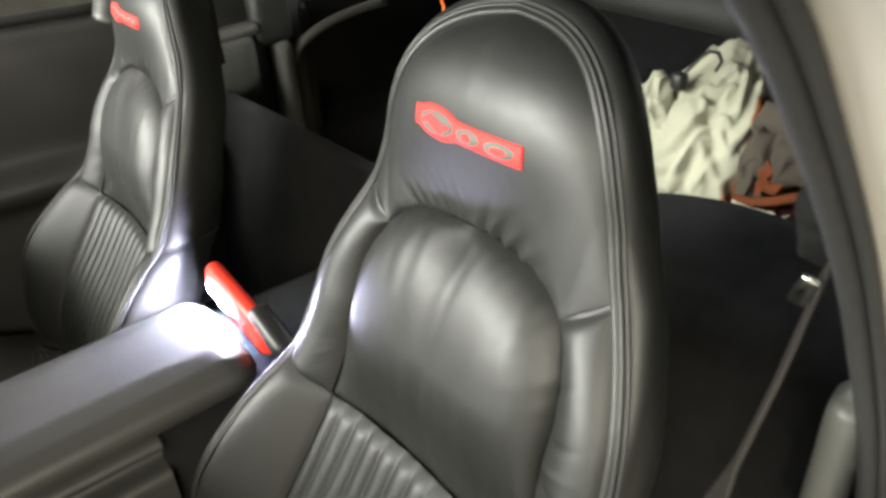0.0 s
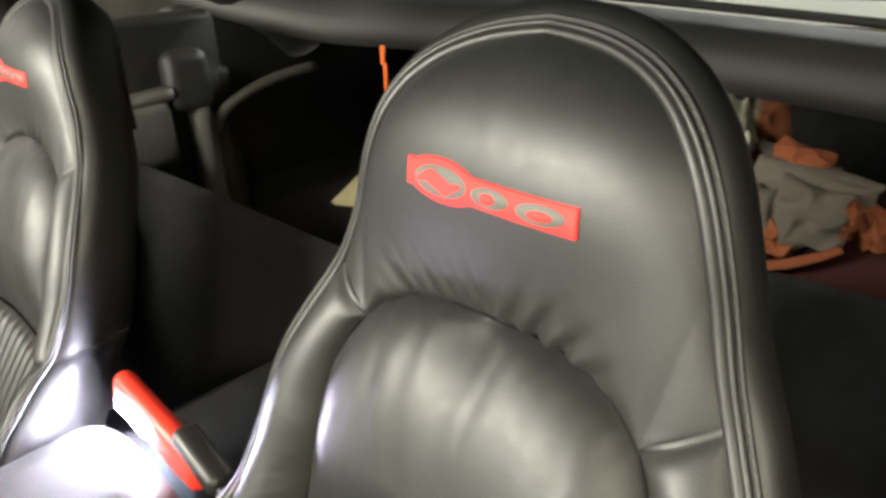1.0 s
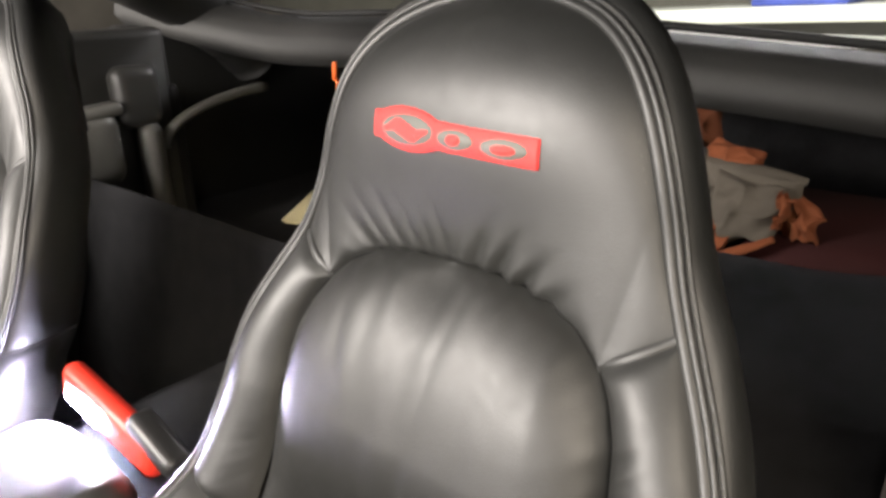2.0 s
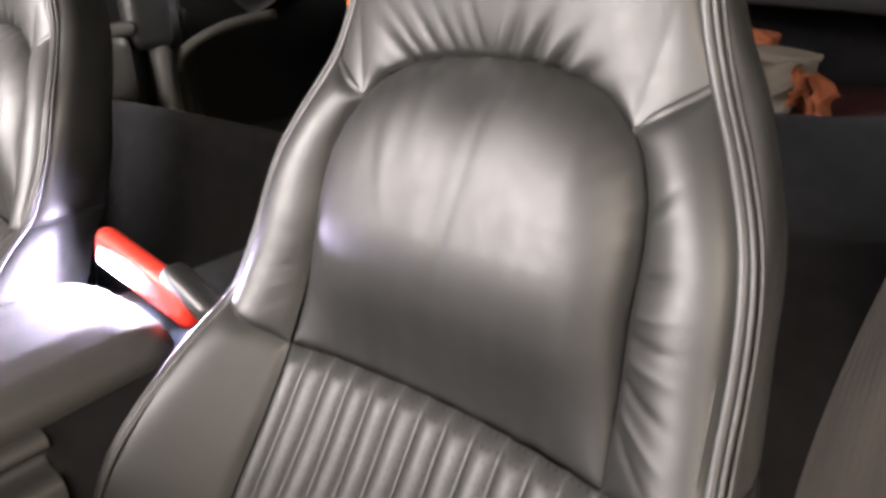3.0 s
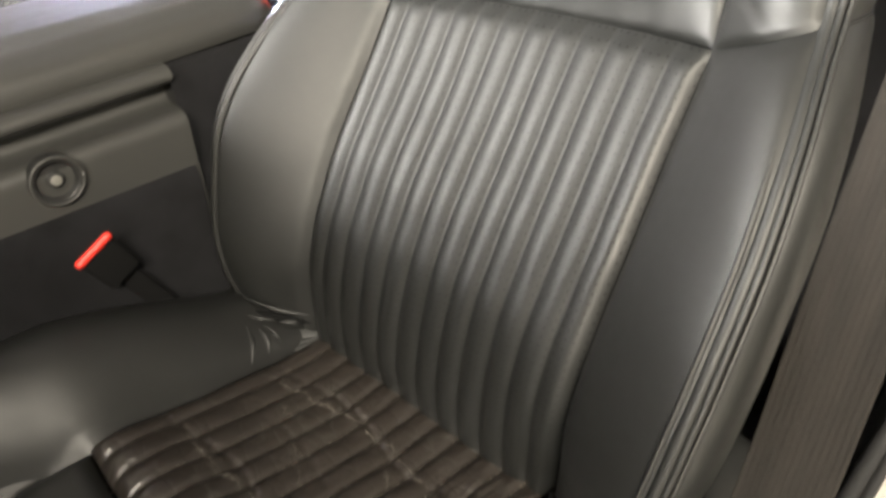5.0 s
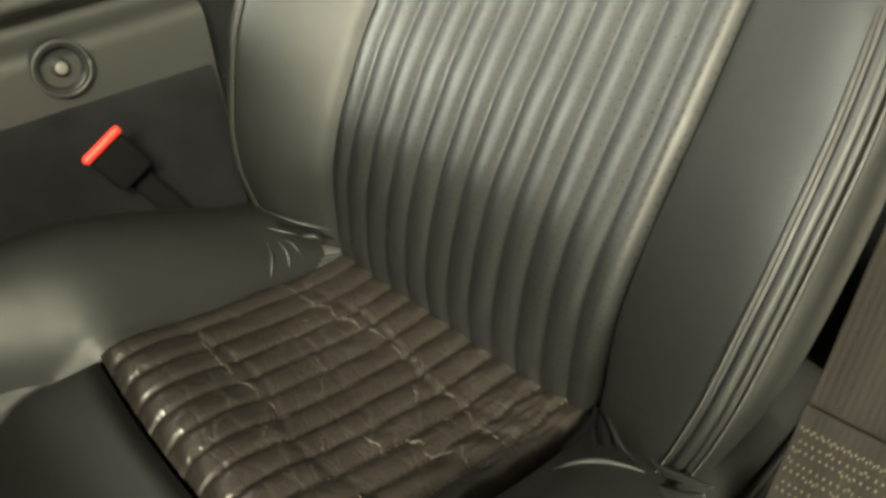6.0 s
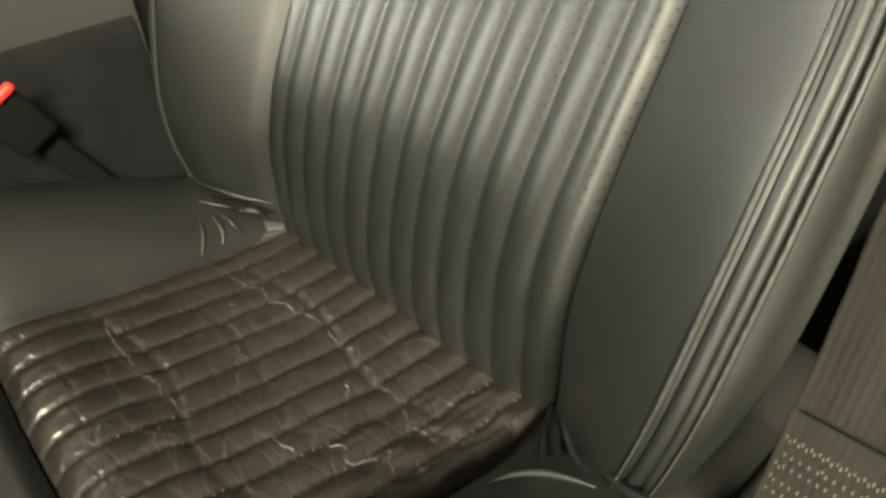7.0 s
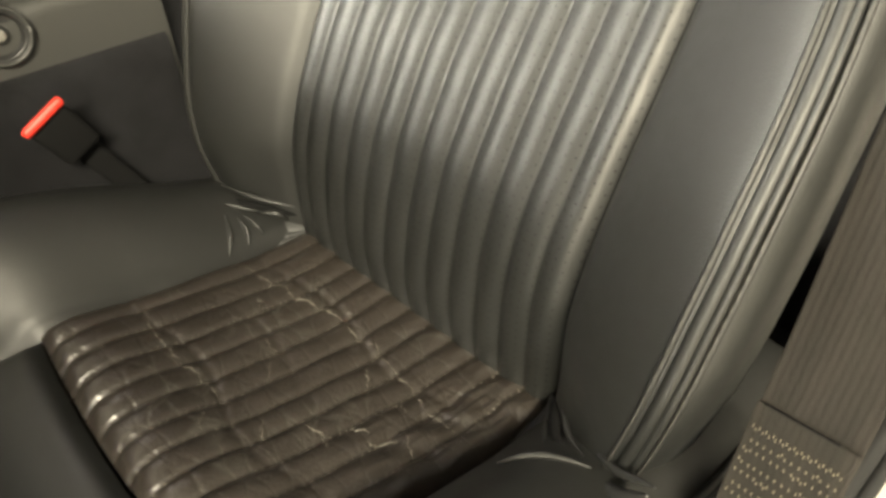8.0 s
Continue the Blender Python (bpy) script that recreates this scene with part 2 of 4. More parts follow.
def tube_data(path, r, n=8, flat=1.0):
    path = np.asarray(path, float)
    tan = np.gradient(path, axis=0)
    tan /= np.linalg.norm(tan, axis=1)[:, None] + 1e-12
    up = np.array([0.13, -0.7, 0.7])
    a = np.cross(tan, up)
    a /= np.linalg.norm(a, axis=1)[:, None] + 1e-12
    b = np.cross(a, tan)
    r = np.broadcast_to(np.asarray(r, float), (len(path),))
    rings = []
    for k in range(n):
        ang = 2 * math.pi * k / n
        rings.append(path + r[:, None] * (math.cos(ang) * a + flat * math.sin(ang) * b))
    V = np.stack(rings, 1)
    faces = grid_faces(len(path), n, True)
    faces.append(tuple(range(n)))
    faces.append(tuple(range((len(path) - 1) * n, len(path) * n)))
    return V.reshape(-1, 3), faces


def tube(name, path, r, material, parent=None, label="", n=8, flat=1.0):
    v, f = tube_data(path, r, n, flat)
    return mesh_part(name, v, f, material, parent, label)


def rounded_box(sx, sy, sz, r, seg=3, at=None):
    bm = bmesh.new()
    bmesh.ops.create_cube(bm, size=1)
    for v in bm.verts:
        v.co = Vector((v.co.x * sx, v.co.y * sy, v.co.z * sz))
    bmesh.ops.bevel(bm, geom=bm.edges[:], offset=min(r, 0.49 * min(sx, sy, sz)), segments=seg, affect="EDGES", profile=0.5)
    if at is not None:
        bmesh.ops.transform(bm, matrix=at, verts=bm.verts[:])
    return bm


def empty(name, label, category, at=(0, 0, 0), group=""):
    ob = new(name)
    ob.empty_display_size = 0.05
    ob.location = at
    return tagged(ob, label, category, group)


def curve_of(pts, soft=0.02):
    """A smooth function through rows of (at, value)."""
    a = np.array(sorted(pts), float)
    lo, hi = a[0, 0], a[-1, 0]
    xs = np.linspace(lo, hi, 801)
    ys = np.interp(xs, a[:, 0], a[:, 1])
    w = max(1, int(soft / (hi - lo) * 800))
    k = np.exp(-0.5 * (np.arange(-3 * w, 3 * w + 1) / w) ** 2)
    k /= k.sum()
    pad = np.concatenate([2 * ys[0] - ys[1:3 * w + 1][::-1], ys, 2 * ys[-1] - ys[-3 * w - 1:-1][::-1]])
    ys = np.convolve(pad, k, "valid")
    return lambda q: np.interp(q, xs, ys)


def wobble(a, b, seed, n=7):
    """A smooth random field of about +-1 over two coordinates."""
    rng = np.random.RandomState(seed)
    out = 0
    for _ in range(n):
        ang, f, ph = rng.uniform(0, 6.28), rng.uniform(0.5, 1.6), rng.uniform(0, 6.28)
        out = out + np.sin(f * (a * math.cos(ang) + b * math.sin(ang)) + ph)
    return out / math.sqrt(n) / 1.2


def edge_distance(A, B, loop):
    """Distance of each point of a grid to a closed outline."""
    P = np.stack([A, B], -1).reshape(-1, 2)
    best = np.full(len(P), 9.0)
    for p, q in zip(loop, np.roll(loop, -1, axis=0)):
        d = q - p
        L = d @ d
        if L < 1e-12:
            continue
        t = np.clip(((P - p) @ d) / L, 0, 1)
        best = np.minimum(best, np.linalg.norm(P - p - t[:, None] * d, axis=1))
    return best.reshape(A.shape)


def resample(path, n):
    path = np.asarray(path, float)
    s = np.concatenate([[0], np.cumsum(np.linalg.norm(np.diff(path, axis=0), axis=1))])
    q = np.linspace(0, s[-1], n)
    return np.stack([np.interp(q, s, path[:, k]) for k in range(path.shape[1])], -1)


# ---- the seats ----
# heights and depths of the backrest's front, by z
MID_Y = curve_of([(0.30, -0.132), (0.36, -0.136), (0.40, -0.138), (0.45, -0.128), (0.497, -0.112), (0.55, -0.079), (0.60, -0.040), (0.64, -0.012),
                  (0.675, 0.010), (0.72, 0.024), (0.78, 0.042), (0.84, 0.062), (0.90, 0.082), (0.95, 0.092), (0.99, 0.094), (1.02, 0.098),
                  (1.04, 0.106), (1.06, 0.120), (1.075, 0.138), (1.09, 0.158)], 0.010)
SEAM_Y = curve_of([(0.30, -0.138), (0.37, -0.141), (0.45, -0.138), (0.497, -0.121), (0.55, -0.091), (0.60, -0.056), (0.64, -0.028), (0.675, -0.003),
                   (0.72, 0.018), (0.78, 0.037), (0.834, 0.058), (0.87, 0.076), (0.91, 0.088), (1.10, 0.12)], 0.012)
PIPE_Y = curve_of([(0.30, -0.160), (0.36, -0.168), (0.40, -0.178), (0.44, -0.183), (0.48, -0.178), (0.52, -0.163), (0.56, -0.142), (0.60, -0.115), (0.64, -0.084),
                   (0.68, -0.043), (0.702, -0.010),
                   (0.76, 0.022), (0.826, 0.049), (0.87, 0.074), (0.90, 0.090), (0.95, 0.102), (0.984, 0.104), (1.02, 0.110), (1.045, 0.120), (1.068, 0.136), (1.09, 0.158)], 0.010)
PIPE = resample([(0.205, 0.28), (0.208, 0.36), (0.216, 0.40), (0.227, 0.44), (0.234, 0.48), (0.237, 0.54), (0.236, 0.60), (0.231, 0.64), (0.221, 0.68), (0.211, 0.702), (0.207, 0.75), (0.203, 0.79),
                 (0.196, 0.826), (0.176, 0.868), (0.157, 0.900), (0.144, 0.935), (0.132, 0.984), (0.120, 1.018), (0.105, 1.041),
                 (0.086, 1.057), (0.062, 1.068), (0.034, 1.075), (0.0, 1.078)], 240)
for _ in range(30):
    PIPE[1:-1] = 0.5 * PIPE[1:-1] + 0.25 * (PIPE[:-2] + PIPE[2:])
ARC = resample([(0.148, 0.675), (0.1445, 0.72), (0.141, 0.77), (0.140, 0.81), (0.136, 0.838), (0.127, 0.860), (0.114, 0.877), (0.095, 0.892), (0.07, 0.902),
                (0.035, 0.908), (0.0, 0.909)], 160)
CORNER, JOINT = 0.8735, 0.702
LOW_Z, LOW_X = [0.30, 0.40, 0.50, 0.56, 0.62, 0.675], [0.142, 0.1465, 0.1485, 0.1495, 0.1475, 0.148]
for _ in range(12):
    ARC[1:-1] = 0.5 * ARC[1:-1] + 0.25 * (ARC[:-2] + ARC[2:])


def pipe_x(z):
    return np.interp(z, PIPE[:, 1], PIPE[:, 0])


def seam_x(z):
    return np.where(z < 0.675, np.interp(z, LOW_Z, LOW_X), np.interp(z, ARC[:, 1], ARC[:, 0]))


def wing_y(x, z):
    """Depth of the welt: the inboard wing stands fuller than the worn outboard one."""
    return PIPE_Y(z) - np.where(x < 0, 0.016, 0.0) * np.exp(-((z - 0.59) / 0.06) ** 2)


def back_y(x, z):
    """Depth of the backrest's front below the headrest."""
    ax = np.abs(x)
    xs, xp = seam_x(z), pipe_x(z)
    yc, ys, yp = MID_Y(z), SEAM_Y(z), wing_y(x, z)
    inner = yc + (ys - yc) * np.clip(ax / np.maximum(xs, 1e-3), 0, 1) ** 2
    s = np.clip((ax - xs) / np.maximum(xp - xs, 1e-3), 0, 1)
    low = np.clip((0.70 - z) / 0.1, 0, 1)
    outer = ys - 0.007 * low * np.sin(math.pi * s) + (yp - ys) * (s * s * (3 - 2 * s) * (1 - low) + s ** 1.25 * low) - 0.006 * (1 - low) * np.sin(math.pi * s)
    return np.where(ax < xs, inner, outer)


def head_y(x, z):
    ax = np.abs(x)
    yc, yp = MID_Y(z), PIPE_Y(z)
    return yc + (yp - yc) * np.clip(ax / np.maximum(pipe_x(z), 0.03), 0, 1) ** 2.6


def swell_of(A, B, reach, cuts=()):
    """How far a panel has swollen, 0 at its edges to 1, and the distance to the nearest edge."""
    low = np.stack([A[0], B[0]], -1)
    marks = [0, *cuts, len(low) - 1]
    sides = [low[a:b + 1] for a, b in zip(marks, marks[1:])]
    sides += [np.stack([A[-1], B[-1]], -1), np.stack([A[:, 0], B[:, 0]], -1), np.stack([A[:, -1], B[:, -1]], -1)]
    lift, near = 1.0, 9.0
    for line in sides:
        d = edge_distance(A, B, np.concatenate([line, line[-2:0:-1]]))
        lift = lift * (1 - np.exp(-d / reach))
        near = np.minimum(near, d)
    return lift, near


def puffed(X, Z, Y, rise=0.006, reach=0.022, sink=0.007, tuck=0.005, cuts=()):
    lift, d = swell_of(X, Z, reach, cuts)
    return Y - rise * lift + sink * np.exp(-(d / tuck) ** 1.5), d


def car_seat(at):
    seat = empty("car_seat", "black leather sports seat with ribbed centre and red badge", "car seat", group="front seats")
    # ribbed centre of the backrest
    nu, nv = 181, 90
    v = np.linspace(0, 1, nv)[:, None]
    u = np.linspace(-1, 1, nu)[None, :]
    Z = 0.335 + (0.674 - 0.335) * v + 0 * u
    X = u * seam_x(Z) * 0.995
    Y, d = puffed(X, Z, back_y(X, Z), 0.004, 0.015, 0.006, 0.005)
    ph = (u * 6.0 + 0.02 * wobble(u * 8, v * 5, 3)) % 1.0
    fade = np.clip((0.676 - Z) / 0.012, 0.15, 1)
    Y = Y - 0.0042 * (np.abs(np.sin(math.pi * ph)) ** 0.85 - 0.4) * fade + 0.0008 * wobble(u * 14, v * 12, 5)
    sheet("ribbed_back_panel", np.stack([X, Y, Z], -1), RIB_BACK, seat, "ribbed perforated leather panel")
    # pillow above it
    nv, nu = 110, 101
    w = np.linspace(0, 1, nv)[:, None]
    u = np.linspace(-1, 1, nu)[None, :]
    idx = w * (len(ARC) - 1)
    half = np.interp(idx, np.arange(len(ARC)), ARC[:, 0])
    Z = np.interp(idx, np.arange(len(ARC)), ARC[:, 1]) + 0 * u
    X = half * u
    Z = Z - 0.006 * (1 - w) * (1 - u * u)
    full, d = swell_of(X, Z, 0.021)
    belly = np.clip((Z - 0.672) / 0.125, 0, 1)
    belly = 0.25 * belly + 0.75 * belly * belly * (3 - 2 * belly)
    Y, d = puffed(X, Z, back_y(X, Z) + 0.004 - 0.024 * belly * full, 0.008, 0.014, 0.003, 0.003)
    hem = np.clip((0.752 - Z) / 0.078, 0, 1)
    Y = Y + 0.007 * hem * hem * (3 - 2 * hem) * (1 - u ** 4)
    Y = Y + 0.0006 * np.exp(-((X - 0.012 - 0.12 * (Z - 0.80)) / 0.006) ** 2) * np.clip((Z - 0.72) / 0.05, 0, 1) * np.clip((0.90 - Z) / 0.03, 0, 1)
    Y = Y + 0.0003 * np.exp(-((X + 0.062 + 0.3 * (Z - 0.83)) / 0.005) ** 2) * np.clip((Z - 0.78) / 0.03, 0, 1)
    Y = Y + 0.0006 * wobble(X * 75, Z * 22, 11) + 0.0003 * wobble(X * 160, Z * 30, 13) + 0.0007 * wobble(X * 220, Z * 40, 12) * np.exp(-d / 0.03)
    pucker = np.sin(np.arctan2(X, Z - 0.78) * 46 + 2 * wobble(X * 20, Z * 20, 8))
    Y = Y + 0.0006 * pucker * np.exp(-d / 0.010) * (Z > 0.80)
    sheet("back_pillow", np.stack([X, Y, Z], -1), LEATHER, seat)
    # headrest front with its gathered lower edge
    n = 161
    right = np.concatenate([[(0.157, 0.900)], np.concatenate([[(np.interp(CORNER, ARC[:, 1], ARC[:, 0]), CORNER)], ARC[ARC[:, 1] > CORNER]])])
    lower = np.concatenate([right * [-1, 1], right[::-1][1:]])
    upper = PIPE[PIPE[:, 1] >= 0.9]
    upper = np.concatenate([upper * [-1, 1], upper[::-1][1:]])
    A, B = resample(lower, n), resample(upper, n)
    nv = 110
    w = np.linspace(0, 1, nv)[:, None]
    X = A[None, :, 0] * (1 - w) + B[None, :, 0] * w
    Z = A[None, :, 1] * (1 - w) + B[None, :, 1] * w
    s = np.clip(w * np.linalg.norm(B - A, axis=1)[None, :] / 0.10, 0, 1)
    s = 1 - (1 - s * s * (3 - 2 * s)) * (1 - w * w)
    tip = np.interp(CORNER, ARC[:, 1], ARC[:, 0])
    cuts = [int(np.argmin(np.hypot(A[:, 0] - q, A[:, 1] - CORNER))) for q in (-tip, tip)]
    step = back_y(X[:1], Z[:1]) - head_y(X[:1], Z[:1])
    for _ in range(160):
        step[:, 1:-1] = 0.5 * step[:, 1:-1] + 0.25 * (step[:, :-2] + step[:, 2:])
    Y, d = puffed(X, Z, head_y(X, Z) + step * (1 - s), 0.011, 0.028, 0.005, 0.0035, cuts)
    ease = np.clip((w - 0.03) / 0.12, 0, 1) * np.clip((1 - w) / 0.1, 0, 1)
    for _ in range(140):
        mean = 0.25 * (Y[:-2, 1:-1] + Y[2:, 1:-1] + Y[1:-1, :-2] + Y[1:-1, 2:])
        Y[1:-1, 1:-1] += 0.8 * ease[1:-1] * (mean - Y[1:-1, 1:-1])
    ang = np.degrees(np.arctan2(X, Z - 0.800))
    lift = np.hypot(X, Z - 0.800) - 0.109
    lift = np.maximum(lift, 0)
    for a0, wd, amp, reach in ((-50, 4.0, 3.2, 0.030), (-42, 3.0, -2.4, 0.032), (-33, 2.4, 2.4, 0.045), (-27, 1.3, 1.4, 0.05), (-20, 1.4, 1.5, 0.045),
                               (-13, 1.2, 1.6, 0.035), (-7, 1.2, 1.2, 0.03), (-1, 1.3, 1.7, 0.035), (5, 1.1, -1.2, 0.03), (9.5, 1.4, 2.2, 0.036), (14, 1.2, -1.5, 0.03),
                               (18, 1.5, 2.8, 0.036), (23, 1.3, -2.0, 0.028), (27, 1.6, 3.2, 0.034), (31.5, 1.4, -2.2, 0.026), (36, 1.8, 3.0, 0.028),
                               (41, 1.8, -1.6, 0.022), (46, 2.2, 1.2, 0.02)):
        Y = Y + 0.0017 * amp * np.exp(-((ang - a0 - 90 * lift * np.sign(a0)) / wd) ** 2) * np.exp(-(lift / (0.78 * reach)) ** 2) * (1 - 0.8 * np.exp(-lift / 0.006)) * np.clip((60 - np.abs(ang)) / 8, 0, 1)
    Y = Y + 0.0008 * wobble(X * 40, Z * 40, 21)
    head = sheet("headrest_panel", np.stack([X, Y, Z], -1), LEATHER, seat, "smooth leather headrest gathered along its lower seam")

    def on_head(x, z, proud):
        d2 = (X - x) ** 2 + (Z - z) ** 2
        near = np.argpartition(d2, 6, axis=None)[:6]
        wt = 1 / (d2.flat[near] + 1e-7)
        return (x, float((Y.flat[near] * wt).sum() / wt.sum()) - proud, z)

    # red badge: a strip that widens round an oval at one end
    nx = 90
    xs = np.linspace(-0.064, 0.068, nx)
    oval = np.sqrt(np.clip(1 - ((xs + 0.032) / 0.033) ** 2, 0, 1))
    top, bottom = [], []
    for x, o in zip(xs, oval):
        z0 = 0.9940 - 0.045 * x
        flare = 0.0
        top.append((x, z0 + max(0.0088, 0.0140 * o) + flare))
        bottom.append((x, z0 - max(0.0088, 0.0140 * o) - flare))
    rows = []
    for k, proud in ((0, -0.002), (0, 0.0012), (0.04, 0.0019), (0.5, 0.0021), (0.96, 0.0019), (1, 0.0012), (1, -0.002)):
        ends = [(top[0], bottom[0], -0.002)] + [(a, b, proud) for a, b in zip(top, bottom)] + [(top[-1], bottom[-1], -0.002)]
        rows.append([on_head(a[0], a[1] * (1 - k) + b[1] * k, lift) for a, b, lift in ends])
    badge = sheet("badge", np.array(rows), BADGE_RED, head, "red embroidered badge with grey ovals")

    def blob(name, cx, cz, rx, rz, proud, material, hole=0.0):
        out = []
        for k in (1.0, 0.9, max(hole, 0.02)):
            out.append([on_head(cx + rx * k * math.cos(t), cz + rz * k * math.sin(t), proud + (0.0004 if k < 1 else -0.0006)) for t in np.linspace(0, 2 * math.pi, 40)])
        sheet(name, np.array(out), material, badge)

    blob("badge_oval", -0.032, 0.9955, 0.0235, 0.0098, 0.0028, BADGE_GREY)
    bar = np.array([[on_head(-0.032 + a * 0.015 + b * 0.0030 * (1 if abs(a) < 0.6 else 2.2), 0.9955 - a * 0.0060 + b * 0.0040 + (0.0 if abs(a) < 0.6 else 0.003 * a), 0.0040)
                     for a in np.linspace(-1, 1, 24)] for b in (-1, 0, 1)])
    sheet("badge_stroke", bar, BADGE_RED, badge)
    blob("badge_oval", 0.0095, 0.9936, 0.0145, 0.0062, 0.0028, BADGE_GREY)
    blob("badge_stroke", 0.0090, 0.9934, 0.0056, 0.0034, 0.0038, BADGE_RED)
    blob("badge_oval", 0.0455, 0.9919, 0.0165, 0.0062, 0.0028, BADGE_GREY)
    blob("badge_stroke", 0.0460, 0.9915, 0.0085, 0.0028, 0.0038, BADGE_RED)
    # bolsters
    for sgn in (-1, 1):
        low_arc = np.concatenate([ARC[ARC[:, 1] < CORNER], [(np.interp(CORNER, ARC[:, 1], ARC[:, 0]), CORNER)]])
        joint = np.array([(pipe_x(JOINT), JOINT)])
        inner = resample(low_arc[::-1], 120)
        pu = np.concatenate([joint, PIPE[(PIPE[:, 1] < 0.9) & (PIPE[:, 1] > JOINT)], [(0.157, 0.900)]])
        outer = resample(pu[::-1], 120)
        w = np.linspace(0, 1, 46)[:, None]
        X = inner[None, :, 0] * (1 - w) + outer[None, :, 0] * w
        Z = inner[None, :, 1] * (1 - w) + outer[None, :, 1] * w
        Y, d = puffed(X, Z, back_y(X, Z), 0.010, 0.016, 0.004, 0.004)
        fold = 0
        for z0, amp in ((0.845, 1.2), (0.80, 2.0), (0.782, -1.6), (0.768, 1.8), (0.742, 2.6), (0.728, -2.2), (0.716, 2.0), (0.835, -1.0), (0.757, -1.6)):
            fold = fold + 0.001 * amp * np.exp(-((Z - z0 - (0.25 + 12 * (z0 - 0.78)) * (X - 0.15)) / 0.0034) ** 2)
        Y = Y + fold * (0.95 if sgn > 0 else 0.15) * np.exp(-(w / 0.42) ** 2) * (1 - np.exp(-(w / 0.09) ** 2)) * 1.25 + 0.0008 * wobble(X * 50, Z * 50, 31)
        sheet("upper_bolster", np.stack([sgn * X, Y, Z], -1), LEATHER, seat)
        line = np.stack([sgn * X[:, 0], back_y(X[:, 0], Z[:, 0]) + 0.0085, Z[:, 0]], -1)
        tube("seam_fold", resample(line, 30), 0.0052, LEATHER, seat, n=10)
        zi = np.linspace(0.675, 0.32, 120)
        inner = np.stack([np.interp(zi, LOW_Z, LOW_X), zi], -1)
        pl = np.concatenate([PIPE[PIPE[:, 1] < JOINT], joint])
        outer = resample(pl[::-1], 120)
        w = np.linspace(0, 1, 50)[:, None]
        X = inner[None, :, 0] * (1 - w) + outer[None, :, 0] * w
        Z = inner[None, :, 1] * (1 - w) + outer[None, :, 1] * w
        Y, d = puffed(X, Z, back_y(sgn * X, Z), 0.005, 0.012, 0.005, 0.004)
        Y = Y + 0.0010 * wobble(X * 40, Z * 40, 35)
        sheet("lower_bolster", np.stack([sgn * X, Y, Z], -1), LEATHER, seat)
    # sides and back, swept round the piping
    loop = np.concatenate([PIPE, (PIPE * [-1, 1])[::-1][1:]])
    tan = np.gradient(loop, axis=0)
    tan /= np.linalg.norm(tan, axis=1)[:, None]
    nrm = np.stack([tan[:, 1], -tan[:, 0]], -1)
    py = wing_y(loop[:, 0], loop[:, 1])
    deep = np.interp(loop[:, 1], [0.3, 0.5, 0.62, 0.70, 0.80, 0.90, 1.09], [0.22, 0.19, 0.165, 0.122, 0.105, 0.092, 0.080])
    swell = np.interp(loop[:, 1], [0.3, 0.66, 0.71, 0.76, 0.83, 0.89, 0.94, 1.0, 1.09], [2.5, 2.5, 2.0, 1.4, 2.0, 2.6, 1.9, 2.2, 2.6])
    rows = []
    for out, back, pull in ((-0.003, 0.05, 0), (0.003, 0.06, 0), (0.006, 0.16, 0), (0.007, 0.30, 0), (0.004, 0.50, 0), (-0.005, 0.70, 0), (-0.02, 0.86, 0), (-0.04, 0.96, 0.05),
                            (-0.05, 1.01, 0.4), (-0.05, 1.03, 0.95)):
        grow = out * (swell if out > 0 else 1) - 0.0030 * np.exp(-((loop[:, 1] - JOINT) / 0.006) ** 2) * (0.055 < back < 0.8)
        x = (loop[:, 0] + nrm[:, 0] * grow) * (1 - pull)
        z = loop[:, 1] + nrm[:, 1] * grow
        z = z - pull * np.clip(z - 0.85, 0, 1) * 0.8
        rows.append(np.stack([x, py + deep * back, z], -1))
    P = np.array(rows)
    P[:, :, 1] += 0.0008 * wobble(P[:, :, 0] * 40, P[:, :, 2] * 40, 41)
    sheet("seat_shell", P, LEATHER, seat)
    for k in (int(np.argmin(np.abs(PIPE[:, 1] - JOINT))), len(loop) - 1 - int(np.argmin(np.abs(PIPE[:, 1] - JOINT)))):
        tube("side_seam", resample(P[1:8, k], 30), 0.0013, RUBBER, seat, "sunken seam across the side")
    # welt and its two rows of stitches
    welt = np.stack([loop[:, 0], py + 0.002, loop[:, 1]], -1)
    rows = [np.stack([loop[:, 0] + nrm[:, 0] * off, py + back, loop[:, 1] + nrm[:, 1] * off], -1)
            for off, back in ((-0.0040, 0.0055), (-0.0032, 0.0015), (-0.0015, -0.0002), (0.0008, -0.0004), (0.0028, 0.0008), (0.0036, 0.0030), (0.0060, 0.0065))]
    sheet("welt_band", np.array(rows), LEATHER, seat, "narrow leather band along the edge")
    welt = welt + np.stack([nrm[:, 0] * 0.0052, 0 * py + 0.0015, nrm[:, 1] * 0.0052], -1)
    tube("piping", resample(welt, 420), 0.0021, LEATHER, seat, n=10)
    for off, back, rad in ((-0.0065, 0.0005, 0.0017), (0.0086, 0.0068, 0.0016)):
        low = 0.0025 * ((loop[:, 1] > JOINT) & (loop[:, 1] < 0.88)) * (off < 0)
        dip = -low + 0.004 * (np.exp(-((loop[:, 1] - 0.900) / 0.008) ** 2) + np.exp(-((loop[:, 1] - JOINT) / 0.008) ** 2)) * (off < 0)
        row = np.stack([loop[:, 0] + nrm[:, 0] * off, py + back + dip, loop[:, 1] + nrm[:, 1] * off], -1)
        tube("seam_fold", resample(row, 420), rad, LEATHER, seat, n=8)
        pts = resample(row, 540)
        V, F = [], []
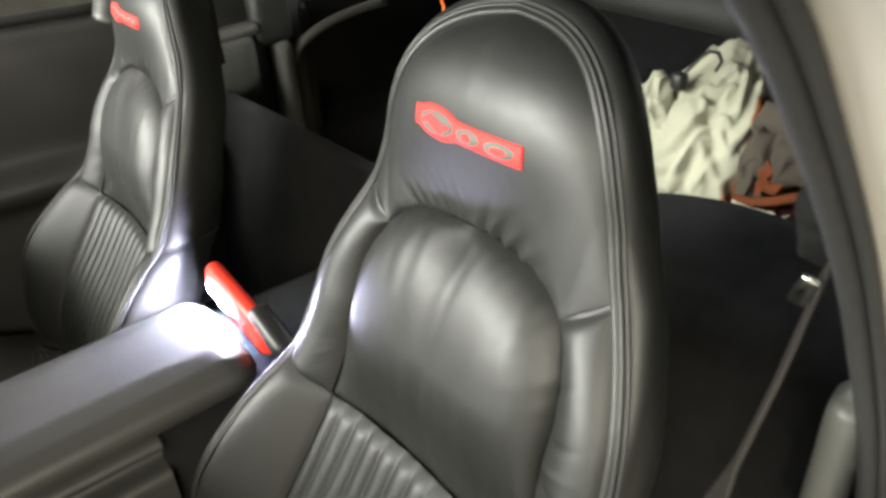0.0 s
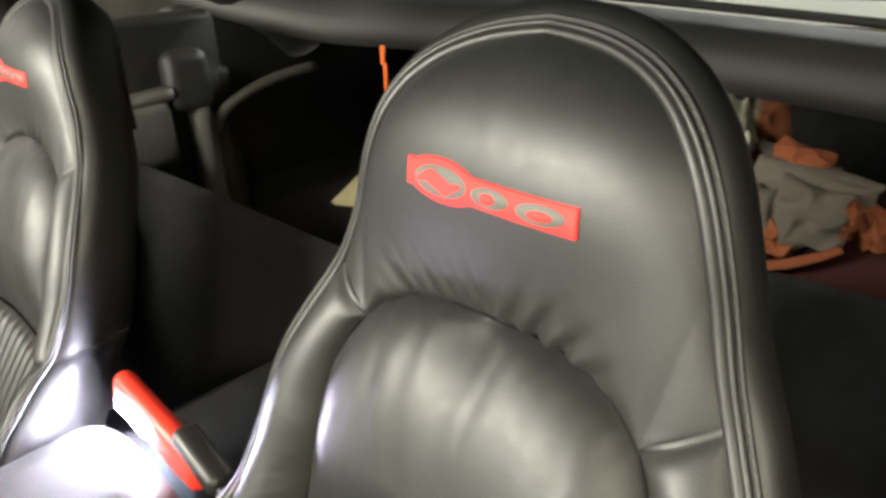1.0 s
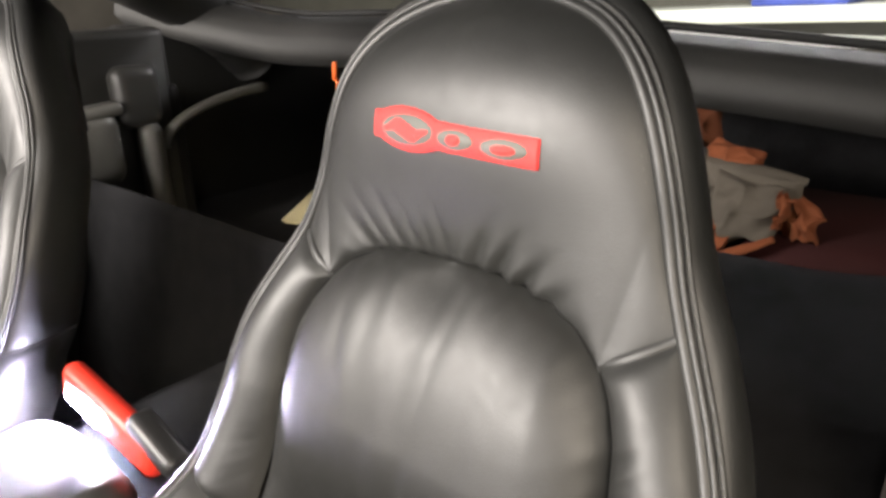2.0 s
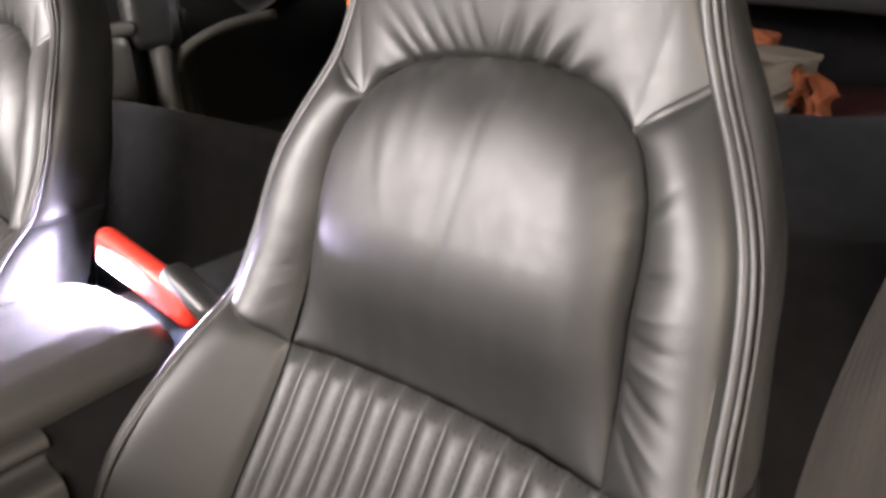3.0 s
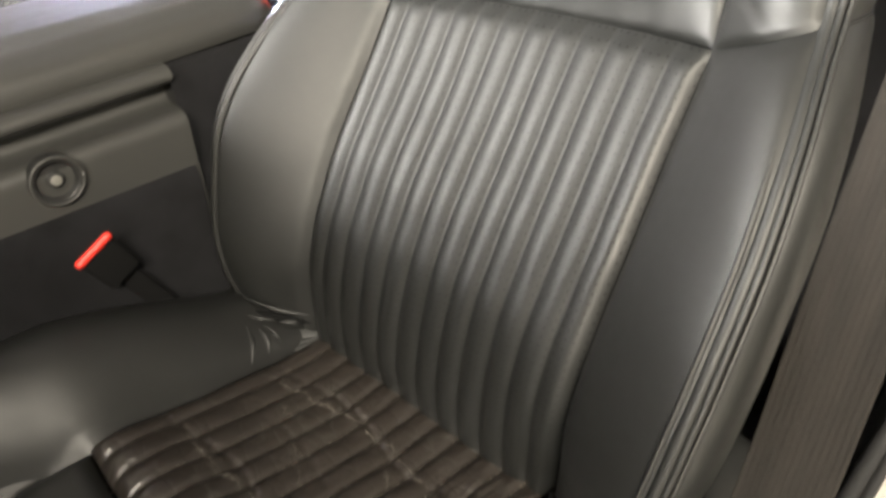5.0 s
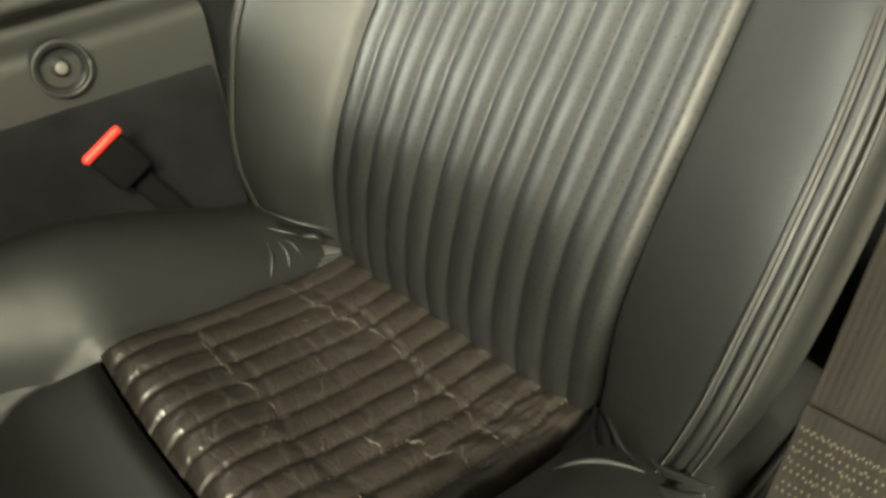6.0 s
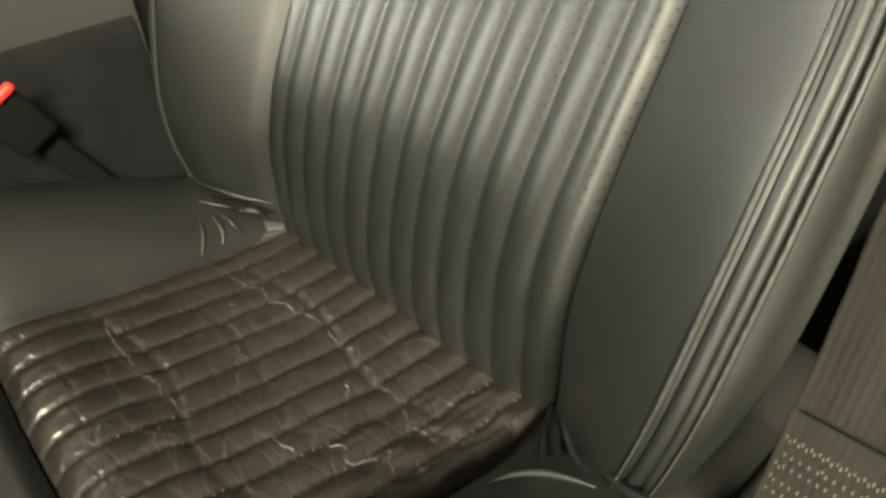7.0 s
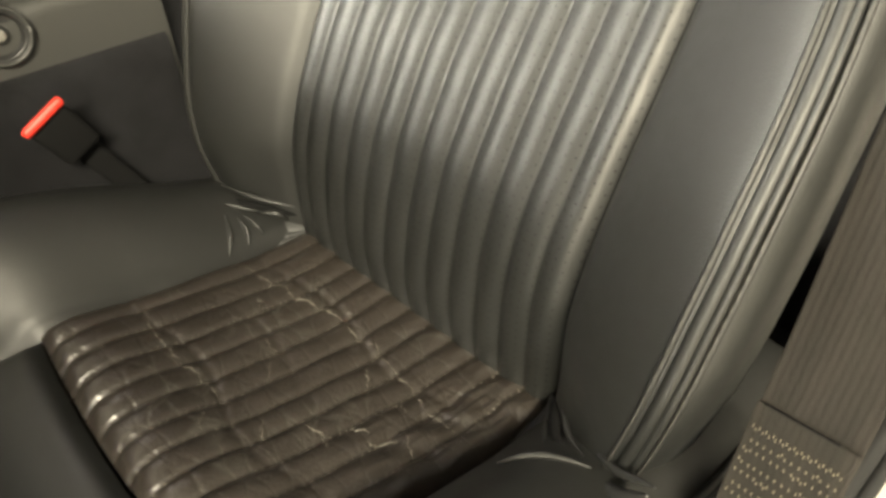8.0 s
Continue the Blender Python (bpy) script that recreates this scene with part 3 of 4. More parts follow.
        for k in range(4, 536, 2):
            a, b = pts[k], pts[k + 1] * 0.35 + pts[k + 2] * 0.65
            m = (a + b) / 2
            m = m + np.array([0, -0.0014, 0])
            tv, tf = tube_data([a + [0, -0.0012, 0], m + [0, -0.0008, 0], b + [0, -0.0012, 0]], 0.00038, 5)
            F += [tuple(i + len(V) for i in fc) for fc in tf]
            V += list(tv)
        tagged(mesh_part("stitching", V, F, THREAD, seat, "row of grey stitches"), kind="stuff")
    # ---- cushion ----
    mid_z = curve_of([(-0.52, 0.24), (-0.49, 0.30), (-0.46, 0.345), (-0.42, 0.380), (-0.385, 0.391), (-0.362, 0.398), (-0.345, 0.397), (-0.325, 0.390), (-0.29, 0.377), (-0.2, 0.358),
                      (-0.13, 0.354), (-0.06, 0.345)], 0.010)
    crest_z = curve_of([(-0.52, 0.33), (-0.49, 0.405), (-0.46, 0.445), (-0.42, 0.465), (-0.34, 0.462), (-0.29, 0.448), (-0.2, 0.408), (-0.13, 0.385), (-0.06, 0.37)], 0.014)

    def cushion_z(x, y):
        ax = np.abs(x)
        zc, zb = mid_z(y), crest_z(y)
        zs = zc + 0.010
        inner = zc + (zs - zc) * np.clip(ax / 0.143, 0, 1) ** 2
        s = np.clip((ax - 0.143) / (0.252 - 0.143), 0, 1)
        outer = zs + (zb - zs) * np.sin(math.pi * np.clip(s / 1.25, 0, 1)) ** 0.9
        return np.where(ax < 0.143, inner, outer)

    def laid(X, Y, Z, rise, reach, sink, tuck):
        lift, d = swell_of(X, Y, reach)
        return Z + rise * lift - sink * np.exp(-(d / tuck) ** 1.5)

    u = np.linspace(-1, 1, 181)[None, :]
    w = np.linspace(0, 1, 120)[:, None]
    Y = -0.090 - (0.364 - 0.090) * w + 0 * u + 0.006 * (1 - u * u) * w ** 4 * -1
    X = u * (0.146 - 0.014 * w)
    Z = laid(X, Y, cushion_z(X, Y), 0.006, 0.019, 0.006, 0.005)
    ph = (u * 6.0 + 0.03 * wobble(u * 8, w * 6, 53)) % 1.0
    Z = Z + 0.0068 * (np.abs(np.sin(math.pi * ph)) ** 0.45 - 0.4)
    Z = Z + 0.0007 * wobble(u * 30, w * 34, 55) + 0.0025 * wobble(u * 5, w * 6, 57)
    right = np.clip((u - 0.35) / 0.4, 0, 1) * np.exp(-((w - 0.35) / 0.3) ** 2)
    Z = Z + 0.0017 * right * wobble(u * 40 + w * 30, w * 34 - u * 20, 59) + 0.0008 * right * wobble(u * 90 - w * 20, w * 70 + u * 50, 58)
    for g, h, deep in ((0.36, 0.40, 0.0022), (0.755, 0.55, 0.0020), (0.57, 0.25, 0.0012)):
        Z = Z - deep * np.exp(-((w - g - 0.03 * np.sin(5 * u)) / 0.010) ** 2) * np.exp(-((u + 0.2) / (2 * h)) ** 2)
    CS = np.stack([X, Y, Z], -1)
    sheet("ribbed_seat_panel", CS, RIB_SEAT, seat, "creased ribbed leather seat panel")

    def on_seat(a, b, lift):
        j, i = min(max(b, 0), 0.999) * (CS.shape[0] - 1), min(max((a + 1) / 2, 0), 0.999) * (CS.shape[1] - 1)
        j0, i0 = int(j), int(i)
        fj, fi = j - j0, i - i0
        p = (CS[j0, i0] * (1 - fi) + CS[j0, i0 + 1] * fi) * (1 - fj) + (CS[j0 + 1, i0] * (1 - fi) + CS[j0 + 1, i0 + 1] * fi) * fj
        return p + np.array([0, 0, lift])

    V, F = [], []
    for g in range(-5, 6):
        for k in range(46):
            i, j = int(round((g / 6.0 + 1) / 2 * 180)), 8 + int(k * 2.4)
            c = CS[j, i] + np.array([0.0012, 0, 0.0022])
            tv, tf = tube_data([c + [-0.0009, 0.0004, -0.0004], c, c + [0.0011, -0.0004, -0.0004]], 0.00036, 4)
            F += [tuple(q + len(V) for q in fc) for fc in tf]
            V += list(tv)
    tagged(mesh_part("rib_stitching", V, F, THREAD_PALE, seat, "pale stitches along the grooves"), kind="stuff")
    # pale cracks across the ribs
    rng = random.Random(4)
    cracks = (([(-0.97, 0.47), (-0.75, 0.43), (-0.52, 0.40), (-0.36, 0.37), (-0.21, 0.35), (-0.01, 0.36), (0.10, 0.345)], 1.0),
              ([(0.08, 0.34), (0.28, 0.37), (0.45, 0.39), (0.58, 0.41), (0.76, 0.42), (0.90, 0.43)], 0.9),
              ([(-0.79, 0.76), (-0.60, 0.765), (-0.38, 0.76), (-0.21, 0.75), (-0.10, 0.755), (0.05, 0.75)], 0.9),
              ([(0.23, 0.43), (0.33, 0.46)], 0.9), ([(0.50, 0.58), (0.60, 0.555)], 1.0), ([(-0.91, 0.65), (-0.80, 0.63)], 0.5), ([(0.35, 0.65), (0.44, 0.655), (0.56, 0.64)], 0.8),
              ([(-0.27, 0.56), (-0.17, 0.56)], 0.6), ([(-0.58, 0.49), (-0.51, 0.49)], 0.5), ([(0.63, 0.575), (0.72, 0.54)], 0.8), ([(0.48, 0.45), (0.60, 0.45)], 0.6),
              ([(0.02, 0.80), (0.16, 0.82)], 0.6), ([(-0.10, 0.60), (0.0, 0.62)], 0.5), ([(0.24, 0.72), (0.36, 0.74)], 0.7), ([(0.70, 0.50), (0.84, 0.52)], 0.7))
    for nodes, strong in cracks:
        line = resample(nodes, max(12, int(40 * abs(nodes[-1][0] - nodes[0][0]))))
        bend = [0.0]
        for _ in line[1:]:
            bend.append(0.80 * bend[-1] + rng.uniform(-0.007, 0.007))
        path = [on_seat(a, b + d, 0.0002) for (a, b), d in zip(line, bend)]
        m = len(path) - 1
        tube("crease", path, [0.0007 * strong * rng.uniform(0.05, 1.0) * math.sin(math.pi * (0.06 + 0.88 * k / m)) ** 0.5 for k in range(m + 1)], CREASE, seat, "pale crack in the leather", n=6)
    # bolsters, front roll, sides
    for sgn in (-1, 1):
        b = np.linspace(0.02, -0.505, 120)[:, None]
        w = np.linspace(0, 1, 50)[None, :]
        inn = np.interp(-b, [-0.02, 0.085, 0.364, 0.42, 0.505], [0.150, 0.145, 0.132, 0.150, 0.175])
        X = inn + (0.252 - inn) * w
        Y = b + 0 * w
        Z = laid(X, Y, cushion_z(X, Y), 0.006, 0.02, 0.008, 0.006) + 0.001 * wobble(X * 40, Y * 40, 61)
        sheet("seat_bolster", np.stack([sgn * X, Y, Z], -1), LEATHER, seat)
        edge = np.stack([sgn * 0.252 + 0 * b[:, 0], b[:, 0], cushion_z(0.252 + 0 * b[:, 0], b[:, 0])], -1)
        rows = [edge + np.array([sgn * o, 0, -dz]) for o, dz in ((-0.003, 0.004), (0.002, 0.004), (0.006, 0.02), (0.006, 0.06), (0.0, 0.10), (-0.03, 0.16))]
        sheet("seat_side", np.array(rows), LEATHER, seat)
        tube("piping", resample(edge, 90), 0.0034, LEATHER, seat)
    u = np.linspace(-1, 1, 120)[None, :]
    b = np.linspace(0, 1, 60)[:, None]
    yy = -0.366 - 0.145 * b - 0.006 * (1 - u * u)
    X = u * np.interp(-yy, [0.364, 0.42, 0.505], [0.132, 0.150, 0.175])
    Z = laid(X, yy, cushion_z(X, yy), 0.004, 0.02, 0.010, 0.007) + 0.0015 * wobble(X * 30, yy * 30, 63)
    sheet("thigh_roll", np.stack([X, yy, Z], -1), LEATHER, seat)
    # leather gathered into a fan of folds where cushion and backrest meet
    for sgn in (-1, 1):
        a = np.array([0.138, -0.126, 0.368])
        arc = resample([(0.176, -0.156, 0.393), (0.172, -0.176, 0.388), (0.163, -0.190, 0.376), (0.152, -0.200, 0.366), (0.140, -0.206, 0.358)], 60)
        r = np.linspace(0.05, 1, 30)[:, None, None]
        P = a + (arc[None] - a) * r
        t = np.linspace(0, 1, 60)[None, :]
        P[:, :, 2] += 0.002 * np.abs(np.sin(math.pi * (t * 4.3 + 0.35 * np.sin(t * 9)))) * r[:, :, 0] - 0.004
        P[:, :, 0] *= sgn
        fan = sheet("gathered_corner", P, LEATHER, seat, "fan of folds in the leather")
        folds = [([(0.199, -0.181, 0.409), (0.184, -0.173, 0.402), (0.170, -0.160, 0.397), (0.153, -0.140, 0.387), (0.146, -0.134, 0.380)], 0.0026),
                 ([(0.180, -0.189, 0.401), (0.172, -0.181, 0.396), (0.160, -0.165, 0.387), (0.152, -0.152, 0.381)], 0.0016),
                 ([(0.160, -0.163, 0.387), (0.150, -0.148, 0.380), (0.142, -0.136, 0.376)], 0.0022)]
        if sgn > 0:
            folds = folds + [([(0.165, -0.214, 0.401), (0.174, -0.204, 0.407), (0.184, -0.196, 0.410), (0.197, -0.190, 0.412), (0.208, -0.186, 0.412)], 0.0022),
                                 ([(0.200, -0.172, 0.406), (0.207, -0.181, 0.405), (0.218, -0.187, 0.405), (0.232, -0.190, 0.416), (0.244, -0.190, 0.430)], 0.0042),
                                 ([(0.196, -0.166, 0.408), (0.208, -0.178, 0.414), (0.222, -0.184, 0.421), (0.246, -0.189, 0.438)], 0.0026),
                                 ([(0.204, -0.186, 0.404), (0.214, -0.193, 0.404), (0.226, -0.197, 0.410)], 0.0022)]
        else:
            folds = [([(0.203, -0.180, 0.409), (0.184, -0.172, 0.405), (0.168, -0.161, 0.399), (0.149, -0.142, 0.391)], 0.0026),
                     ([(0.181, -0.190, 0.404), (0.173, -0.181, 0.399), (0.164, -0.170, 0.394)], 0.0022),
                     ([(0.165, -0.167, 0.390), (0.156, -0.156, 0.388), (0.151, -0.149, 0.379)], 0.0034),
                     ([(0.172, -0.197, 0.400), (0.165, -0.199, 0.394), (0.157, -0.202, 0.389), (0.147, -0.212, 0.377)], 0.0028),
                     ([(0.168, -0.188, 0.394), (0.161, -0.187, 0.389), (0.156, -0.187, 0.384), (0.149, -0.192, 0.376)], 0.0028),
                     ([(0.169, -0.182, 0.393), (0.162, -0.178, 0.389), (0.156, -0.177, 0.385), (0.151, -0.175, 0.377)], 0.0024)]
        # flat black strip stands for the shade in the pocket between folds
        pocket = resample([(0.192, -0.184, 0.402), (0.176, -0.176, 0.397), (0.160, -0.158, 0.389), (0.148, -0.142, 0.381)], 20)
        pocket[:, 0] *= sgn
        tube("fold_shade", pocket, 0.0042 * np.sin(np.linspace(0.15, math.pi - 0.15, 20)), MATTE, fan, "dark strip painted in as shade between two folds", flat=0.4)
        for pts, rad in folds:
            line = resample(pts, 26)
            for _ in range(6):
                line[1:-1] = 0.5 * line[1:-1] + 0.25 * (line[:-2] + line[2:])
            line[:, 0] *= sgn
            line[:, 2] -= 0.0012
            tube("leather_fold", line, rad * (0.15 + 0.85 * np.sin(np.linspace(0.1, math.pi - 0.1, 26))), LEATHER, fan, n=8)
    base = rounded_box(0.44, 0.42, 0.06, 0.01, at=pose(0, -0.27, 0.235))
    part("seat_base", base, PLASTIC, seat)
    seat.matrix_basis = at
    return seat


driver = car_seat(pose(0, 0, 0))
passenger = copy_thing(driver, pose(-0.762, -0.047, 0.010))
tagged(passenger, "black leather sports seat beside the console with red badge")

# ---- the car's shell ----
def slab(name, x0, x1, y0, y1, z0, z1, material, label, r=0.004, kind="structure", parent=None, category=""):
    bm = rounded_box(x1 - x0, y1 - y0, z1 - z0, r, 2, pose((x0 + x1) / 2, (y0 + y1) / 2, (z0 + z1) / 2))
    return tagged(part(name, bm, material, parent), label, category, kind=kind)


slab("wall_firewall", -1.24, 0.30, -1.36, -1.28, 0.17, 0.70, VINYL, "dark bulkhead ahead of the footwell")
# unseen block in the dash's place, keeps front light off the lower seat
slab("wall_front_shade", -1.30, 0.44, -1.36, -0.74, 0.66, 0.94, VINYL, "unseen dark block in the dash's place, shades the lower seat", 0.05)
# extra height, invented to darken the lower bolster and ribs
slab("wall_front_shade_top", -0.34, 0.26, -1.00, -0.76, 0.90, 1.02, VINYL, "unseen raised block added to shade the lower bolster", 0.04)
slab("floor", -1.30, 0.29, -1.5, 0.34, 0.17, 0.20, CARPET, "charcoal carpet floor of the car")
slab("ceiling", -1.05, 0.285, -0.20, 0.90, 1.215, 1.245, VINYL, "dark headliner under the hard roof", 0.012)
# carpeted partition behind the seats: a wall up to a lip, higher over the wheel housing
xs = np.linspace(-1.24, 0.36, 120)
sm = lambda q, a, b: (lambda t: t * t * (3 - 2 * t))(np.clip((q - a) / (b - a), 0, 1))
lip_y = 0.315 + 0.155 * sm(xs, -0.42, -0.05)
lip_z = 0.748 + 0.066 * sm(xs, -0.30, 0.06) + 0.03 * sm(xs, 0.12, 0.36)
rows = []
for k in range(40):
    t = k / 39
    if t < 0.45:
        s = t / 0.45
        rows.append(np.stack([xs, 0 * xs + 0.215 + 0.085 * s, 0.18 + 0.555 * s + 0 * xs], -1))
    elif t < 0.8:
        s = (t - 0.45) / 0.35
        rows.append(np.stack([xs, 0.300 + (lip_y - 0.300) * s, 0.735 + (lip_z - 0.735) * (s ** 0.9)], -1))
    else:
        s = (t - 0.8) / 0.2
        rows.append(np.stack([xs, lip_y + 0.012 * s + 0.01 * math.sin(s * 3), lip_z - (lip_z - 0.56) * s ** 1.5], -1))
P = np.array(rows)
P[:, :, 2] += 0.002 * wobble(P[:, :, 0] * 14, P[:, :, 1] * 30, 71)
tagged(sheet("wall_partition", P, CARPET), "charcoal carpeted partition behind the seats", kind="structure")
slab("floor_cargo", -1.44, 0.58, 0.30, 1.30, 0.54, 0.57, CARPET, "dark carpet of the cargo well")
slab("wall_cargo", -1.44, 0.58, 1.28, 1.31, 0.55, 0.93, CARPET, "dark rear wall of the cargo well")
# padded shelf under the rear window
prof = resample([(1.30, 0.935), (1.02, 0.925), (0.84, 0.922), (0.775, 0.930), (0.755, 0.955), (0.762, 0.990), (0.79, 1.018), (0.835, 1.030), (0.875, 1.022)], 50)
xs = np.linspace(-1.42, 0.56, 100)
def corner_rise(x):
    return max(0.0, (-x - 1.01) / 0.4) ** 2 - 0.55 * min(1.0, max(0.0, (x + 0.50) / 0.75))


P = np.array([[(x, p[0] - 0.05 * (abs(x + 0.43) / 0.85) ** 4 - 0.10 * corner_rise(x), p[1] - 0.010 * (abs(x + 0.43) / 0.85) ** 3 + 0.10 * corner_rise(x)) for x in xs] for p in prof])
tagged(sheet("trim_rear_shelf", P, SHELF), "grey vinyl trim under the rear window", kind="structure")
seal = [(x, 0.862 - 0.05 * (abs(x + 0.43) / 0.85) ** 4 - 0.10 * corner_rise(x), 1.036 - 0.010 * (abs(x + 0.43) / 0.85) ** 3 + 0.10 * corner_rise(x)) for x in np.linspace(-1.34, 0.48, 60)]
window = empty("window_1", "curved rear window with a black seal", "window", (-0.43, 0.87, 1.03))
tagged(window, kind="structure")
window.location = (0, 0, 0)
tube("window_seal", seal, 0.007, RUBBER, window, n=10)
def pane_at(x, t, back):
    bow = abs(x + 0.43) / 0.85
    return (x, 0.866 + 0.028 * t + back - 0.05 * bow ** 4 - 0.10 * corner_rise(x), 1.030 - 0.010 * bow ** 3 + 0.10 * corner_rise(x) * (1 - t) + 0.183 * t)


P = np.array([[pane_at(x, t, back) for x in np.linspace(-1.20, 0.30, 40)] for t, back in ((0, 0), (1, 0), (1, 0.004), (0, 0.004), (0, 0))])
pane = sheet("window_pane", P, GLASS, window, "clear curved glass")
pane.visible_shadow = False
# rear pillars beside the window
for sgn, x0 in ((-1, -1.36), (1, 0.50)):
    path = [(x0 - sgn * -0.02, 0.90, 0.93), (x0, 0.82, 1.00), (x0 - sgn * 0.03, 0.66, 1.10), (x0 - sgn * 0.07, 0.45, 1.19), (x0 - sgn * 0.09, 0.3, 1.225)]
    tagged(tube("trim_rear_pillar", resample(path, 20), 0.085, VINYL, n=16), "dark trim of the rear roof pillar", kind="structure")
# passenger door
door = empty("door_1", "closed dark passenger door with a padded top", "car door")
tagged(door, kind="structure")
prof = resample([(-1.155, 0.22), (-1.150, 0.60), (-1.105, 0.635), (-1.095, 0.66), (-1.12, 0.685), (-1.150, 0.70), (-1.155, 0.86), (-1.158, 0.905), (-1.170, 0.932),
                 (-1.20, 0.945), (-1.25, 0.945), (-1.26, 0.90), (-1.26, 0.22)], 70)
ys = np.linspace(-1.30, 0.115, 60)
P = np.array([[(p[0], y, p[1]) for y in ys] for p in prof])
sheet("door_panel", P, DOOR_VINYL, door)
tube("window_seal", [(-1.215, y, 0.958) for y in np.linspace(-1.3, 0.14, 20)], 0.012, RUBBER, door, n=8)
# quarter trim behind the passenger door
slab("wall_quarter_rear", -1.46, -1.38, 0.54, 1.31, 0.20, 1.02, VINYL, "dark quarter trim beside the cargo well", 0.02)
slab("wall_quarter_step", -1.46, -1.20, 0.535, 0.575, 0.20, 0.90, VINYL, "dark end of the quarter trim", 0.015)
slab("wall_quarter", -1.28, -1.20, 0.115, 0.56, 0.20, 1.02, VINYL_GREY, "dark quarter trim behind the passenger door", 0.02)
quarter = empty("trim_quarter", "moulded grey quarter trim with belt outlet", "trim")
tagged(quarter, kind="structure")
part("belt_cover", rounded_box(0.075, 0.20, 0.16, 0.036, 7, pose(-1.185, 0.31, 0.79)), TRIM_GREY, quarter)
part("belt_cover_rim", rounded_box(0.05, 0.20, 0.03, 0.014, 4, pose(-1.175, 0.32, 0.862, 4)), TRIM_GREY, quarter)
part("trim_post", rounded_box(0.06, 0.05, 0.26, 0.024, 6, pose(-1.18, 0.475, 0.70)), TRIM_GREY, quarter)
part("trim_post", rounded_box(0.06, 0.10, 0.13, 0.028, 6, pose(-1.185, 0.46, 0.885)), VINYL_GREY, quarter)
arch = [(-1.17, 0.50 + 0.30 * (1 - math.cos(t)), 0.77 + 0.10 * math.sin(t)) for t in np.linspace(0, 1.5, 20)]
tube("arch_bead", arch, 0.012, TRIM_GREY, quarter)
pb = resample([(-1.16, 0.11, 0.94), (-1.13, 0.14, 1.05), (-1.09, 0.12, 1.18), (-1.05, 0.08, 1.23)], 24)
tagged(tube("trim_passenger_pillar", pb, 0.035, VINYL_GREY, n=12), "grey passenger door pillar trim", kind="structure")

# driver's door opening: pillar, seals and sill
opening = resample([(0.285, -0.42, 1.235), (0.292, -0.20, 1.225), (0.298, -0.10, 1.19), (0.300, -0.043, 1.147), (0.300, 0.005, 1.09), (0.302, 0.052, 1.031), (0.308, 0.100, 0.955),
                    (0.314, 0.145, 0.870), (0.322, 0.178, 0.76), (0.326, 0.185, 0.64), (0.322, 0.165, 0.54), (0.315, 0.11, 0.455), (0.308, 0.02, 0.413), (0.306, -0.10, 0.404),
                    (0.306, -0.5, 0.402), (0.306, -1.3, 0.405)], 160)
rise = np.clip((opening[:, 2] - 0.93) / 0.06, 0, 1) * np.clip((1.19 - opening[:, 2]) / 0.04, 0, 1)
opening[:, 1:] += 0.005 * rise[:, None]
for _ in range(10):
    opening[1:-1] = 0.5 * opening[1:-1] + 0.25 * (opening[:-2] + opening[2:])
tan = np.gradient(opening, axis=0)
tan /= np.linalg.norm(tan, axis=1)[:, None]
side = np.cross(tan, np.array([1.0, 0, 0]))
side /= np.linalg.norm(side, axis=1)[:, None]
if side[60, 1] < 0:
    side = -side
jamb = empty("trim_door_opening", "painted door opening with a black rubber seal", "door frame")
tagged(jamb, kind="structure")
tube("door_seal", opening, 0.006, RUBBER, jamb, n=12)
tube("door_seal_lip", opening + np.array([0.009, 0, 0]) + 0.004 * side, 0.0042, RUBBER, jamb)
rows = []
for out, back in ((0.006, 0.006), (0.014, 0.012), (0.030, 0.012), (0.036, 0.006), (0.042, 0.004), (0.050, 0.010), (0.064, 0.022), (0.090, 0.026), (0.105, 0.018), (0.118, 0.016),
                  (0.130, 0.030), (0.15, 0.09)):
    rows.append(opening + np.array([out, 0, 0]) + back * side)
sheet("door_jamb", np.array(rows), PAINT, jamb, "painted metal of the door opening")
rows = []
for out, back in ((0.004, 0.010), (-0.012, 0.020), (-0.02, 0.05), (-0.015, 0.11), (0.0, 0.19), (0.02, 0.24)):
    rows.append(opening[20:105] + np.array([out, 0, 0]) + back * side[20:105])
tagged(sheet("trim_driver_pillar", np.array(rows), VINYL), "dark trim of the driver's door pillar", kind="structure")
tagged(part("trim_pillar_foot", rounded_box(0.034, 0.060, 0.13, 0.016, 8, pose(0.266, 0.268, 0.722, -8, 0, 12)), TRIM_GREY), "rounded grey trim at the foot of the pillar", kind="structure")
# inner face of the sill
P = np.array([[(x, y, z) for y in np.linspace(-1.3, 0.25, 30)] for x, z in ((0.300, 0.398), (0.292, 0.392), (0.288, 0.37), (0.286, 0.28), (0.28, 0.20))])
tagged(sheet("trim_sill", P, CARPET), "charcoal carpet on the inner face of the sill", kind="structure")
slab("wall_quarter_driver", 0.50, 0.56, 0.30, 1.30, 0.20, 1.02, VINYL, "dark quarter trim behind the driver's door", 0.02)

# ---- centre console ----
console = empty("centre_console", "dark centre console with a padded armrest", "console")
cx = -0.385


